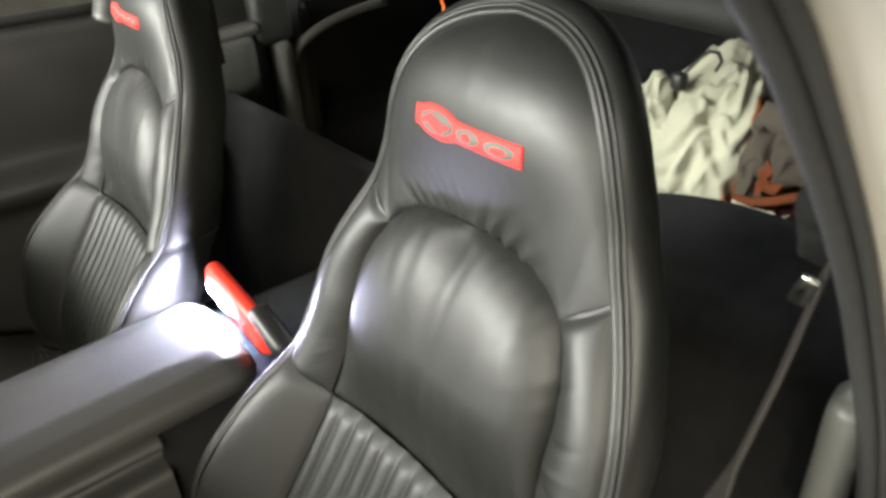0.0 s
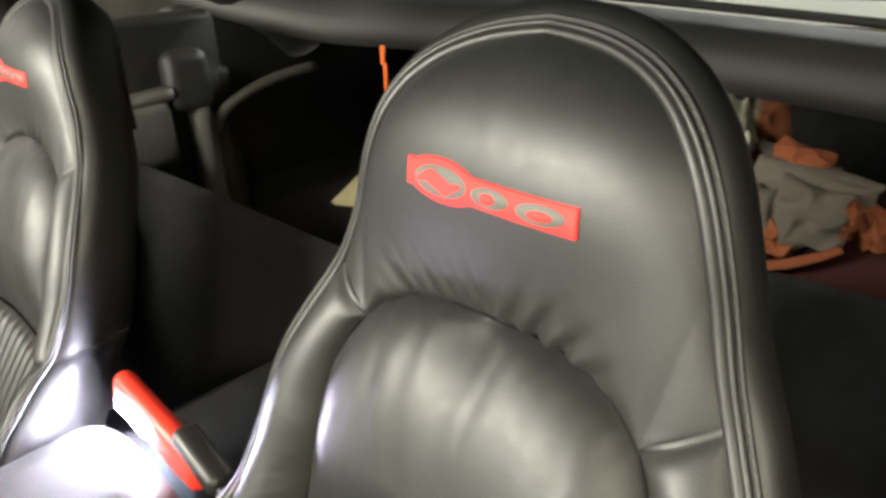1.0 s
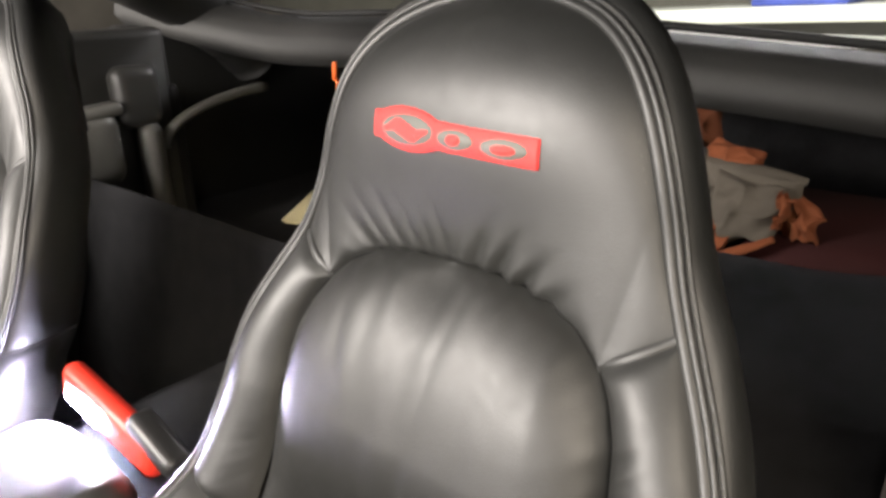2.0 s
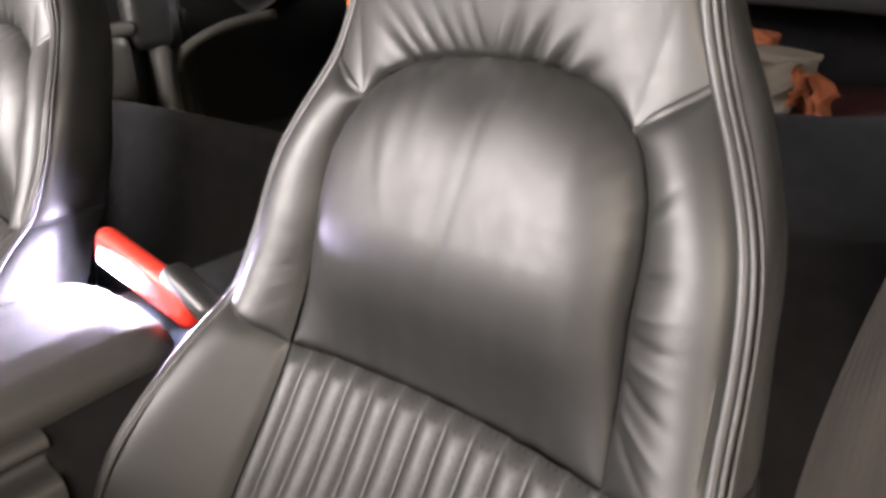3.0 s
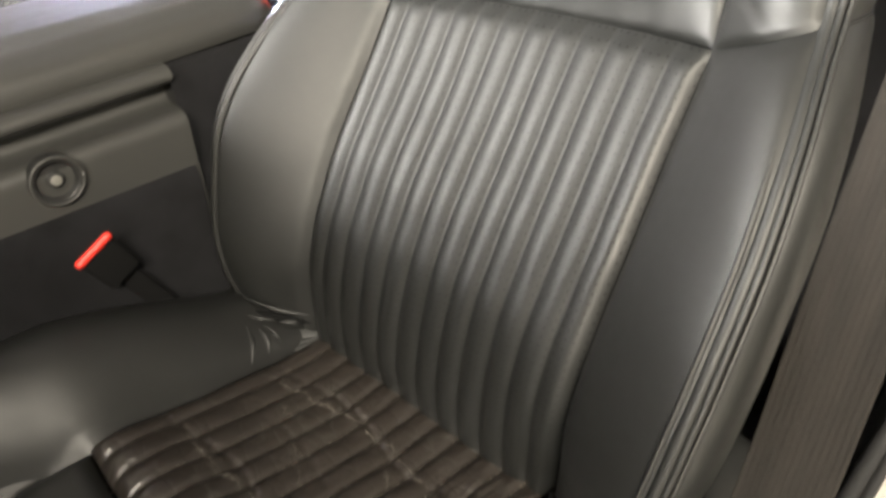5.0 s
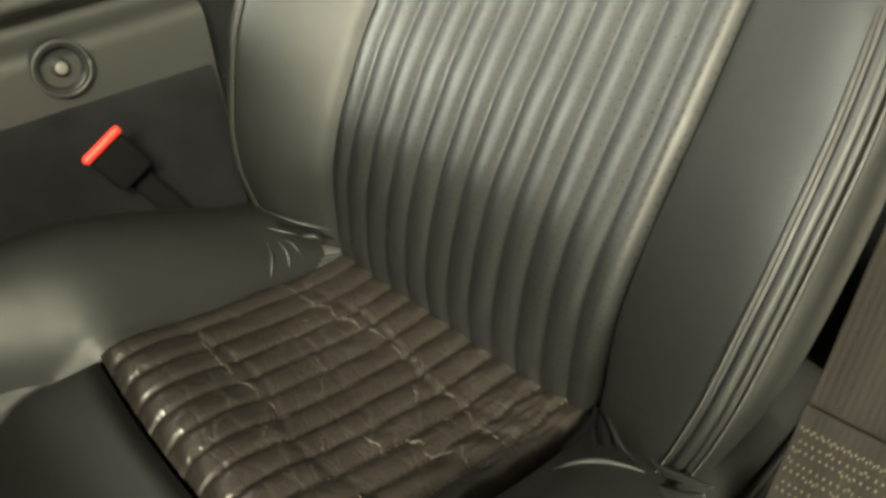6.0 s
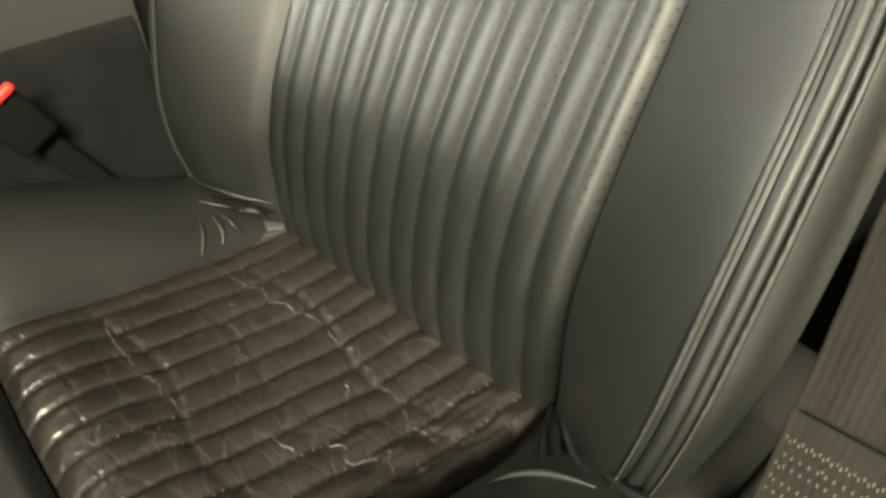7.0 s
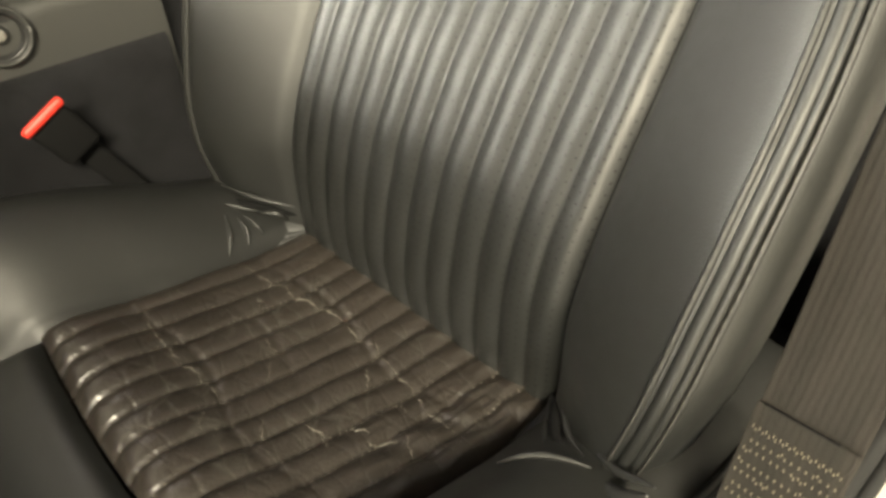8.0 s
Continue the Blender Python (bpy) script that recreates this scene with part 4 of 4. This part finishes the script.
# armrest lid, rounded at its rear end
half = resample([(0.0, 0.672), (0.05, 0.671), (0.085, 0.665), (0.103, 0.652), (0.108, 0.638), (0.104, 0.628)], 20)
sect = np.concatenate([half[::-1] * [-1, 1], half[1:]])
rows = []
for y in np.concatenate([np.linspace(-0.62, -0.07, 40), -0.07 + 0.048 * np.sin(np.linspace(0, math.pi / 2, 14))[1:]]):
    t = max(0.0, (y + 0.07) / 0.048)
    k = math.sqrt(max(0.0, 1 - t * t)) if t < 1 else 0.0
    kx = 0.55 + 0.45 * k
    rows.append([(cx + a * kx, y, 0.628 + (b - 0.628) * (0.15 + 0.85 * k) - 0.05 * max(0, -y - 0.06)) for a, b in sect])
sheet("armrest_lid", np.array(rows), VINYL_GREY, console, "padded vinyl armrest lid")
for sgn in (-1, 1):
    console_mat = VINYL_GREY
    prof = resample([(0.090, 0.630), (0.102, 0.627), (0.114, 0.624), (0.119, 0.619), (0.119, 0.614), (0.113, 0.609), (0.098, 0.605), (0.095, 0.599), (0.096, 0.590), (0.104, 0.587), (0.121, 0.5855),
                     (0.127, 0.582), (0.129, 0.576), (0.129, 0.53), (0.128, 0.20)], 120)
    ys = np.linspace(-0.80, -0.165, 30)
    sheet("console_side", np.array([[(cx + sgn * p[0], y, p[1] - 0.03 * max(0, -y - 0.1)) for y in ys] for p in prof]), console_mat, console)
    ys = np.linspace(-0.165, 0.20, 20)
    prof = resample([(0.095, 0.626), (0.106, 0.62), (0.112, 0.60), (0.114, 0.50), (0.116, 0.20)], 30)
    sheet("console_rear_side", np.array([[(cx + sgn * p[0], y, p[1] - 0.02 * max(0, y)) for y in ys] for p in prof]), CARPET, console)
    ys = np.linspace(-0.80, -0.17, 30)
    sheet("tunnel_carpet", np.array([[(cx + sgn * a, y, z) for y in ys] for a, z in ((0.126, 0.534), (0.133, 0.529), (0.135, 0.50), (0.138, 0.36), (0.15, 0.20))]), CARPET, console)
part("console_tray", rounded_box(0.21, 0.26, 0.02, 0.006, 3, pose(cx, 0.07, 0.612)), CARPET, console)
part("console_body", rounded_box(0.19, 0.80, 0.40, 0.01, 2, pose(cx, -0.25, 0.41)), VINYL, console)
# round socket on its side
def turned(rows):
    return np.array([[(x, -0.288 + r * math.cos(t), 0.564 + r * math.sin(t)) for t in np.linspace(0, 2 * math.pi, 40, endpoint=False)] for x, r in rows])


socket = sheet("socket_ring", turned([(-0.262, 0.0215), (-0.252, 0.0215), (-0.2505, 0.0205), (-0.2505, 0.0170), (-0.2515, 0.0160), (-0.2560, 0.0150), (-0.2562, 0.0145),
                                      (-0.2562, 0.0075), (-0.2560, 0.0070), (-0.2535, 0.0066), (-0.2530, 0.0060), (-0.2530, 0.0005)]), PLASTIC, console, "round black socket", True)
tor = [(-0.2505, -0.288 + 0.0205 * math.cos(t), 0.564 + 0.0205 * math.sin(t)) for t in np.linspace(0, 2 * math.pi, 40)]
tube("socket_rim", tor, 0.0016, VINYL_GREY, socket)
sheet("socket_centre", turned([(-0.2530, 0.0046), (-0.2518, 0.0044), (-0.2514, 0.0036), (-0.2514, 0.0003)]), TRIM_GREY, socket, "", True)

# ---- seat belt buckle beside the driver's seat ----
buckle = empty("belt_buckle", "black seat belt buckle with a red button", "seat belt buckle")
m = pose(-0.213, -0.281, 0.496, 28, 0, 0)
part("buckle_body", rounded_box(0.012, 0.034, 0.040, 0.005, 3, m @ pose(-0.008, 0.0, -0.004)), MATTE, buckle)
part("buckle_button", rounded_box(0.0070, 0.038, 0.0075, 0.0035, 4, m @ pose(-0.001, 0.0, 0.020)), RED_BUTTON, buckle, "red release button")
part("buckle_stalk", rounded_box(0.008, 0.020, 0.20, 0.004, 2, m @ pose(-0.022, 0.0, -0.115)), MATTE, buckle)

# ---- work light lying behind the armrest ----
light = empty("work_light", "red and black work light, switched on", "work light")
tip, end = Vector((-0.467, -0.014, 0.697)), Vector((-0.266, -0.005, 0.650))
ax = (end - tip).normalized()
facing = Vector((-0.18, -0.97, 0.11))
facing = (facing - facing.dot(ax) * ax).normalized()
third = ax.cross(facing)
M = Matrix((ax, third, facing)).transposed().to_4x4()
M.translation = tip
part("lamp_case", rounded_box(0.172, 0.046, 0.026, 0.0125, 5, M @ pose(0.086, 0, -0.006)), RED_CASE, light, "red plastic case")
part("lamp_grip", rounded_box(0.080, 0.026, 0.030, 0.011, 5, M @ pose(0.162, -0.017, -0.009, 0, 0, 10)), PLASTIC, light, "black rubber grip")
lens = rounded_box(0.062, 0.020, 0.004, 0.0018, 3)
for v in lens.verts:
    v.co.y = v.co.y * (1 - 0.55 * max(0.0, -v.co.x / 0.033)) + 0.006 * max(0.0, -v.co.x / 0.033)
bmesh.ops.transform(lens, matrix=M @ pose(0.049, 0.0010, 0.0075), verts=lens.verts[:])
part("lamp_lens", lens, LED, light, "glowing white panel")
part("lamp_hook", rounded_box(0.018, 0.030, 0.008, 0.003, 3, M @ pose(0.206, 0, -0.004)), PLASTIC, light)

# ---- driver's seat belt ----
belt = empty("seat_belt", "dark woven seat belt hanging beside the seat", "seat belt")
mid = resample([(0.262, 0.172, 0.965), (0.266, 0.120, 0.885), (0.268, 0.055, 0.800), (0.272, -0.005, 0.735), (0.278, -0.052, 0.672), (0.281, -0.082, 0.610), (0.283, -0.102, 0.550),
                (0.285, -0.120, 0.500), (0.287, -0.145, 0.455), (0.290, -0.168, 0.410), (0.292, -0.182, 0.370)], 120)
for _ in range(20):
    mid[1:-1] = 0.5 * mid[1:-1] + 0.25 * (mid[:-2] + mid[2:])
tan = np.gradient(mid, axis=0)
tan /= np.linalg.norm(tan, axis=1)[:, None]
turn = np.clip((mid[:, 2] - 0.73) / 0.11, 0, 1)[:, None]
across = np.array([0.97, 0.02, 0.20])[None] * (1 - turn) + np.array([0.36, -0.72, 0.59])[None] * turn
across = across - (tan * across).sum(1)[:, None] * tan
across /= np.linalg.norm(across, axis=1)[:, None]
face = np.cross(tan, across)
if face[60, 1] > 0:
    face = -face


def strap(name, i0, i1, lift, width, material, label="", thick=0.0013):
    rows = []
    prof = [(-1, 0), (-0.985, 1)] + [(q, 1 + 0.10 * math.cos(q * 40)) for q in np.linspace(-0.95, 0.95, 60)] + [(0.985, 1), (1, 0), (0.985, -1), (-0.985, -1), (-1, 0)]
    for q, h in prof:
        rows.append(mid[i0:i1] + across[i0:i1] * q * width + face[i0:i1] * (lift + h * thick))
    return sheet(name, np.array(rows), material, belt, label)


strap("webbing", 0, 120, 0.0, 0.0235, WEBBING)
fold_at = int(np.argmin(np.abs(mid[:, 2] - 0.470)))
strap("folded_end", fold_at, 119, 0.0030, 0.0235, WEBBING, "doubled end of the webbing")
V, F = [], []
rng = random.Random(9)
for row in range(14):
    for k in range(26):
        i = min(117, fold_at + 2 + row)
        if row > 0 and (k + row) % 2 and rng.random() < 0.8:
            continue
        c = mid[i] + across[i] * (-0.0205 + 0.00164 * k + rng.uniform(-0.0002, 0.0002)) + face[i] * 0.0046 + tan[i] * 0.0012 * (k % 2)
        tv, tf = tube_data([c - tan[i] * 0.0008, c + face[i] * 0.0005, c + tan[i] * 0.0008], 0.00032, 4)
        F += [tuple(j + len(V) for j in fc) for fc in tf]
        V += list(tv)
tagged(mesh_part("belt_stitching", V, F, GOLD_THREAD, belt, "rows of pale gold stitches"), kind="stuff")
hem = np.array([mid[fold_at] + across[fold_at] * 0.0235 * q + face[fold_at] * 0.0042 for q in np.linspace(-0.86, 0.62, 12)])
tube("belt_hem", hem, 0.0007, MATTE, belt, "dark hem of the doubled end")
part("belt_anchor", rounded_box(0.05, 0.02, 0.05, 0.006, 3, pose(0.292, -0.195, 0.345, 30)), PLASTIC, belt)
tongue = part("belt_tongue", rounded_box(0.012, 0.006, 0.036, 0.0025, 3, pose(0.260, 0.143, 0.942, 30, 14, 20)), CHROME, belt, "steel belt tongue")
part("tongue_grip", rounded_box(0.040, 0.016, 0.03, 0.006, 3, pose(0.263, 0.163, 0.968, 30, 0, 20)), MATTE, tongue)
tagged(part("belt_outlet", rounded_box(0.056, 0.055, 0.066, 0.016, 5, pose(0.262, 0.185, 0.978, 25)), MATTE), "dark moulded belt outlet on the pillar", "belt outlet")

# ---- things in the cargo well ----
def heap(name, at, size, seed, material, label, category, planes=34, fold=0.10):
    """A stuffed, crumpled cloth: slack panels meeting in soft edges, long folds across them."""
    rng = random.Random(seed)
    facets = []
    for _ in range(planes):
        n = Vector((rng.gauss(0, 1), rng.gauss(0, 1), rng.gauss(0, 1))).normalized()
        facets.append((n, rng.uniform(0.80, 1.0)))
    pleats = [(Vector((rng.gauss(0, 1), rng.gauss(0, 1), rng.gauss(0, 1.4))).normalized(), rng.uniform(5, 15), rng.uniform(0, 6.3), rng.uniform(0.5, 1)) for _ in range(7)]
    off = Vector((seed * 3.1, seed * 1.7, seed * 0.9))
    bm = bmesh.new()
    bmesh.ops.create_icosphere(bm, subdivisions=6, radius=1)
    for v in bm.verts:
        d = v.co.normalized()
        lean = (d + 0.30 * noise.noise_vector(d * 1.6 + off)).normalized()
        r = sum((max(0.0, lean.dot(n)) / h) ** 22 for n, h in facets)
        r = min(1.1, r ** (-1 / 22)) if r > 0 else 1.1
        for axis, rate, phase, amp in pleats:
            near = max(0.0, noise.noise(d * 1.9 + axis * 7 + off)) * 2
            w = math.sin(rate * (d.dot(axis) + 0.25 * noise.noise(d * 2.3 + off)) + phase)
            r += fold * amp * near * (1 - abs(w) ** 0.7 * 1.6)
        r += 0.03 * noise.noise(d * 6 + off) + 0.012 * noise.noise(d * 15 + off)
        p = Vector((d.x * size[0], d.y * size[1], d.z * size[2])) * r
        p.z = max(p.z, -0.62 * size[2])
        up = max(0.0, p.z / size[2])
        p.x = p.x * (1 - 0.36 * up * up) + 0.16 * up * up * size[0]
        v.co = p
    bmesh.ops.transform(bm, matrix=Matrix.Translation((at[0], at[1], at[2] + 0.62 * size[2])), verts=bm.verts[:])
    return tagged(part(name, bm, material), label, category)


def cloth_panel(name, corners, puff, seed, material, parent, label="", creases=4):
    """A slack folded panel of cloth between four corners, swollen in the middle, creased, with a back."""
    rng = np.random.RandomState(seed)
    a, b, c, d = [np.array(q, float) for q in corners]
    n = 34
    u = np.linspace(0, 1, n)[None, :, None]
    v = np.linspace(0, 1, n)[:, None, None]
    P = a * (1 - u) * (1 - v) + b * u * (1 - v) + c * u * v + d * (1 - u) * v
    out = np.cross(b - a, d - a)
    out /= np.linalg.norm(out)
    if out[1] > 0:
        out = -out
    edge = (4 * u * (1 - u)) ** 0.35 * (4 * v * (1 - v)) ** 0.35
    relief = 0
    for _ in range(creases):
        ang, at, width = rng.uniform(0, 3.14), rng.uniform(0.25, 0.75), rng.uniform(0.04, 0.10)
        line = (u - at) * math.cos(ang) + (v - 0.5) * math.sin(ang) + 0.05 * np.sin(6 * u + 5 * v + rng.uniform(0, 6))
        relief = relief + rng.uniform(0.3, 0.8) * np.exp(-np.abs(line) / width)
    ripple = wobble(u * 9, v * 9, seed) * 0.25
    rim = 0.004 * np.stack([wobble(u * 12 + 0 * v, v * 12, seed + k) for k in (1, 2, 3)], -1)[:, :, 0]
    front = P + out * puff * edge * (1 + 0.5 * relief + ripple) + rim
    back = P - out * puff * 0.7 * edge + rim
    verts = np.concatenate([front.reshape(-1, 3), back.reshape(-1, 3)])
    quads = grid_faces(n, n)
    return mesh_part(name, verts, quads + [tuple(q + n * n for q in f[::-1]) for f in quads], material, parent, label)


bag = heap("cloth_bag", (-0.190, 0.77, 0.571), (0.130, 0.115, 0.205), 12, CREAM_ORANGE_LIT, "crumpled cream cloth bag, orange light painted on one side", "bag")
cloth_panel("bag_ear", [(-0.292, 0.705, 0.775), (-0.222, 0.700, 0.775), (-0.240, 0.705, 0.856), (-0.280, 0.710, 0.866)], 0.022, 41, CREAM, bag, "loose gathered corner of the bag", creases=7)
part("bag_toggle", rounded_box(0.026, 0.022, 0.030, 0.009, 4, pose(-0.226, 0.705, 0.856)), PLASTIC, bag, "black cord toggle")
cord = resample([(-0.222, 0.708, 0.866), (-0.200, 0.715, 0.895), (-0.175, 0.700, 0.912), (-0.155, 0.690, 0.915), (-0.145, 0.685, 0.905), (-0.150, 0.680, 0.890)], 24)
tube("bag_cord", cord, 0.0028, PLASTIC, bag, "black drawstring")
# jacket folded in a pile on the holdall, its orange-lit parts painted rust
jacket = empty("jacket", "crumpled taupe jacket with orange-lit parts painted rust", "jacket")
cloth_panel("jacket_back", [(-0.150, 0.80, 0.735), (0.030, 0.80, 0.735), (-0.010, 0.81, 0.820), (-0.120, 0.80, 0.850)], 0.030, 3, TAUPE, jacket)
cloth_panel("jacket_collar", [(-0.185, 0.85, 0.825), (-0.092, 0.85, 0.835), (-0.112, 0.86, 0.905), (-0.175, 0.86, 0.888)], 0.017, 5, COLLAR, jacket, "pale collar with orange light painted on it")
cloth_panel("jacket_lit_fold", [(-0.075, 0.715, 0.835), (0.012, 0.705, 0.832), (0.006, 0.725, 0.866), (-0.060, 0.730, 0.876)], 0.014, 8, ORANGE_LIT, jacket, "fold with orange light put into its colour")
cloth_panel("jacket_fold", [(-0.090, 0.690, 0.785), (0.060, 0.690, 0.800), (0.070, 0.705, 0.846), (-0.085, 0.710, 0.852)], 0.018, 12, TAUPE, jacket)
cloth_panel("jacket_sleeve", [(-0.046, 0.668, 0.742), (0.048, 0.665, 0.768), (0.052, 0.672, 0.832), (-0.038, 0.682, 0.842)], 0.020, 15, TAUPE, jacket)
cloth_panel("jacket_lit_fold", [(0.040, 0.663, 0.778), (0.054, 0.662, 0.790), (0.064, 0.668, 0.822), (0.044, 0.666, 0.832)], 0.008, 17, ORANGE_LIT, jacket, "fold with orange light put into its colour")
cloth_panel("jacket_cuff", [(0.050, 0.690, 0.772), (0.090, 0.690, 0.760), (0.094, 0.700, 0.806), (0.046, 0.702, 0.832)], 0.015, 20, ORANGE_LIT, jacket, "cuff with orange light put into its colour")
cloth_panel("jacket_fold", [(-0.082, 0.660, 0.722), (-0.036, 0.655, 0.724), (-0.034, 0.672, 0.812), (-0.078, 0.680, 0.836)], 0.013, 23, TAUPE, jacket)
cloth_panel("jacket_lit_fold", [(-0.044, 0.648, 0.742), (-0.006, 0.648, 0.757), (-0.010, 0.655, 0.776), (-0.040, 0.657, 0.790)], 0.008, 27, ORANGE_LIT, jacket, "fold with orange light put into its colour")
hem = resample([(-0.072, 0.645, 0.727), (-0.040, 0.640, 0.730), (-0.005, 0.640, 0.744), (0.030, 0.645, 0.762), (0.050, 0.652, 0.774)], 30)
tube("jacket_hem", hem, 0.0075 * (0.5 + 0.5 * np.sin(np.linspace(0.3, 2.9, 30))), ORANGE_LIT, jacket, "hem with orange light put into its colour", n=10, flat=0.6)
paper = empty("paper_bag", "crumpled cream paper bag at the well's edge", "bag")
cloth_panel("bag_side", [(-0.088, 0.640, 0.655), (-0.030, 0.632, 0.664), (-0.012, 0.645, 0.722), (-0.078, 0.650, 0.724)], 0.010, 31, CREAM, paper, creases=7)
cloth_panel("bag_flap", [(-0.046, 0.622, 0.690), (-0.020, 0.620, 0.690), (0.020, 0.630, 0.736), (-0.030, 0.636, 0.714)], 0.005, 33, CREAM, paper, creases=7)
part("bag_base", rounded_box(0.09, 0.10, 0.10, 0.02, 3, pose(-0.055, 0.70, 0.621)), TAUPE, paper)
holdall = slab("holdall", -0.03, 0.37, 0.665, 0.98, 0.571, 0.768, MAROON, "dark maroon holdall in the cargo well", 0.035, kind="", category="bag")
tube("holdall_seam", [(0.02 + 0.315 * k / 20, 0.6635, 0.700 + 0.004 * math.sin(k)) for k in range(21)], 0.0025, MAROON, holdall)
card = empty("folder", "cream card folder lying in the cargo well", "folder", (-0.965, 0.83, 0.575))
part("folder_cover", rounded_box(0.26, 0.20, 0.003, 0.001, 1, pose(0, 0, 0.030, 8, -6, 24)), CARD, card)
part("folder_sheets", rounded_box(0.25, 0.19, 0.020, 0.002, 1, pose(0, 0, 0.016, 8, -6, 24)), CARD, card)
strip = empty("reflector", "narrow orange reflector strip at the cargo opening", "reflector", (-0.783, 0.673, 0.90))
strip.location = (0, 0, 0)
part("reflector_lens", rounded_box(0.010, 0.006, 0.036, 0.002, 2, pose(-0.790, 0.674, 0.935, 0, 4)), ORANGE, strip)
part("reflector_lens", rounded_box(0.008, 0.006, 0.055, 0.002, 2, pose(-0.783, 0.672, 0.893, 0, 4)), ORANGE, strip)
part("reflector_stem", rounded_box(0.012, 0.012, 0.33, 0.003, 2, pose(-0.790, 0.684, 0.737)), PLASTIC, strip)

# ---- outside the car ----
slab("ground", -40, 40, -40, 40, -0.10, 0.0, CONCRETE, "grey concrete garage floor")
slab("wall_left", -7.2, -7.0, -9.0, 5.0, 0, 3.4, PLASTER, "beige plastered garage wall")
slab("wall_right", 7.0, 7.2, -9.0, 5.0, 0, 3.4, PLASTER, "beige plastered garage wall")
slab("wall_front", -7.2, 7.2, -9.2, -9.0, 0, 3.4, PLASTER, "beige plastered garage wall")
slab("wall_rear", -7.2, 7.2, 5.0, 5.2, 0, 3.4, PLASTER, "beige plastered garage wall")
slab("ceiling_garage", -7.2, 7.2, -9.2, 5.2, 3.4, 3.5, PLASTER, "pale garage ceiling")
# invented housings for the three fill lamps
for eye, sx, sy in (((2.4, -2.2, 2.50), 0.5, 2.3), ((-0.4, 3.0, 2.50), 2.5, 0.35), ((-3.02, -0.4, 2.44), 0.3, 2.5)):
    lamp = empty("fill_lamp", "white housing added for an unseen fill lamp", "ceiling lamp", eye, "garage lamps")
    part("lamp_housing", rounded_box(sx, sy, 0.06, 0.01, 2, pose(0, 0, 0.005)), WHITE_PAINT, lamp)
    part("lamp_rod", rounded_box(0.03, 0.03, 3.4 - eye[2] - 0.03, 0.005, 2, pose(0, 0, 0.03 + (3.4 - eye[2] - 0.03) / 2)), WHITE_PAINT, lamp)
# housings added round the two unseen front lamps
added_lamp = empty("added_lamp", "unseen wide white lamp housing, added front left of the car", "lamp")
part("lamp_housing", rounded_box(2.95, 1.35, 0.05, 0.015, 2, look((-1.7, -3.7, 2.30), (0.0, -0.1, 0.75)) @ pose(0, 0, 0.035)), WHITE_PAINT, added_lamp)
part("lamp_rod", rounded_box(0.03, 0.03, 1.08, 0.005, 2, pose(-1.72, -3.74, 2.86)), WHITE_PAINT, added_lamp)
front_fill = empty("added_lamp", "unseen long lamp housing, added low ahead of the car", "lamp")
part("lamp_housing", rounded_box(3.1, 0.7, 0.05, 0.015, 2, look((0.5, -4.8, 1.60), (0.0, -0.1, 0.95)) @ pose(0, 0, 0.035)), WHITE_PAINT, front_fill)
for x in (-0.8, 1.8):
    part("lamp_rod", rounded_box(0.02, 0.02, 1.70, 0.004, 2, pose(x, -4.84 - 0.106 * (x - 0.5), 2.55)), WHITE_PAINT, front_fill)
# rear deck seen through the window, and things on the garage's far side
P = np.array([[(x, y, 0.985 - 0.03 * (abs(x + 0.43) / 0.9) ** 2 - 0.09 * max(0, (y - 1.3)) ** 1.5) for x in np.linspace(-1.35, 0.50, 40)] for y in np.linspace(1.00, 2.15, 30)])
tagged(sheet("body_rear_deck", P, WHITE_PAINT), "pale rear deck of the car", kind="structure")
bench = empty("workbench", "white-topped workbench by the garage wall", "workbench", (-0.2, 4.2, 0))
part("bench_top", rounded_box(3.6, 0.8, 0.06, 0.008, 2, pose(0, 0, 0.93)), WHITE_PAINT, bench)
for a in (-1.7, 1.7):
    for b in (-0.33, 0.33):
        part("bench_leg", rounded_box(0.07, 0.07, 0.90, 0.006, 2, pose(a, b, 0.45)), WHITE_PAINT, bench)
rng = random.Random(3)
for k, (x, w, h, mat, lab) in enumerate(((-0.9, 0.5, 0.22, BLUE, "blue plastic crate on the workbench"), (-0.2, 0.42, 0.26, GREY_BOX, "grey cardboard box on the workbench"),
                                         (0.35, 0.3, 0.30, WHITE_PAINT, "white box on the workbench"), (0.80, 0.36, 0.24, BLUE, "blue plastic crate on the workbench"))):
    slab("storage_box", x - w / 2, x + w / 2, 4.1, 4.5, 0.96, 0.96 + h, mat, lab, 0.012, kind="", category="box")
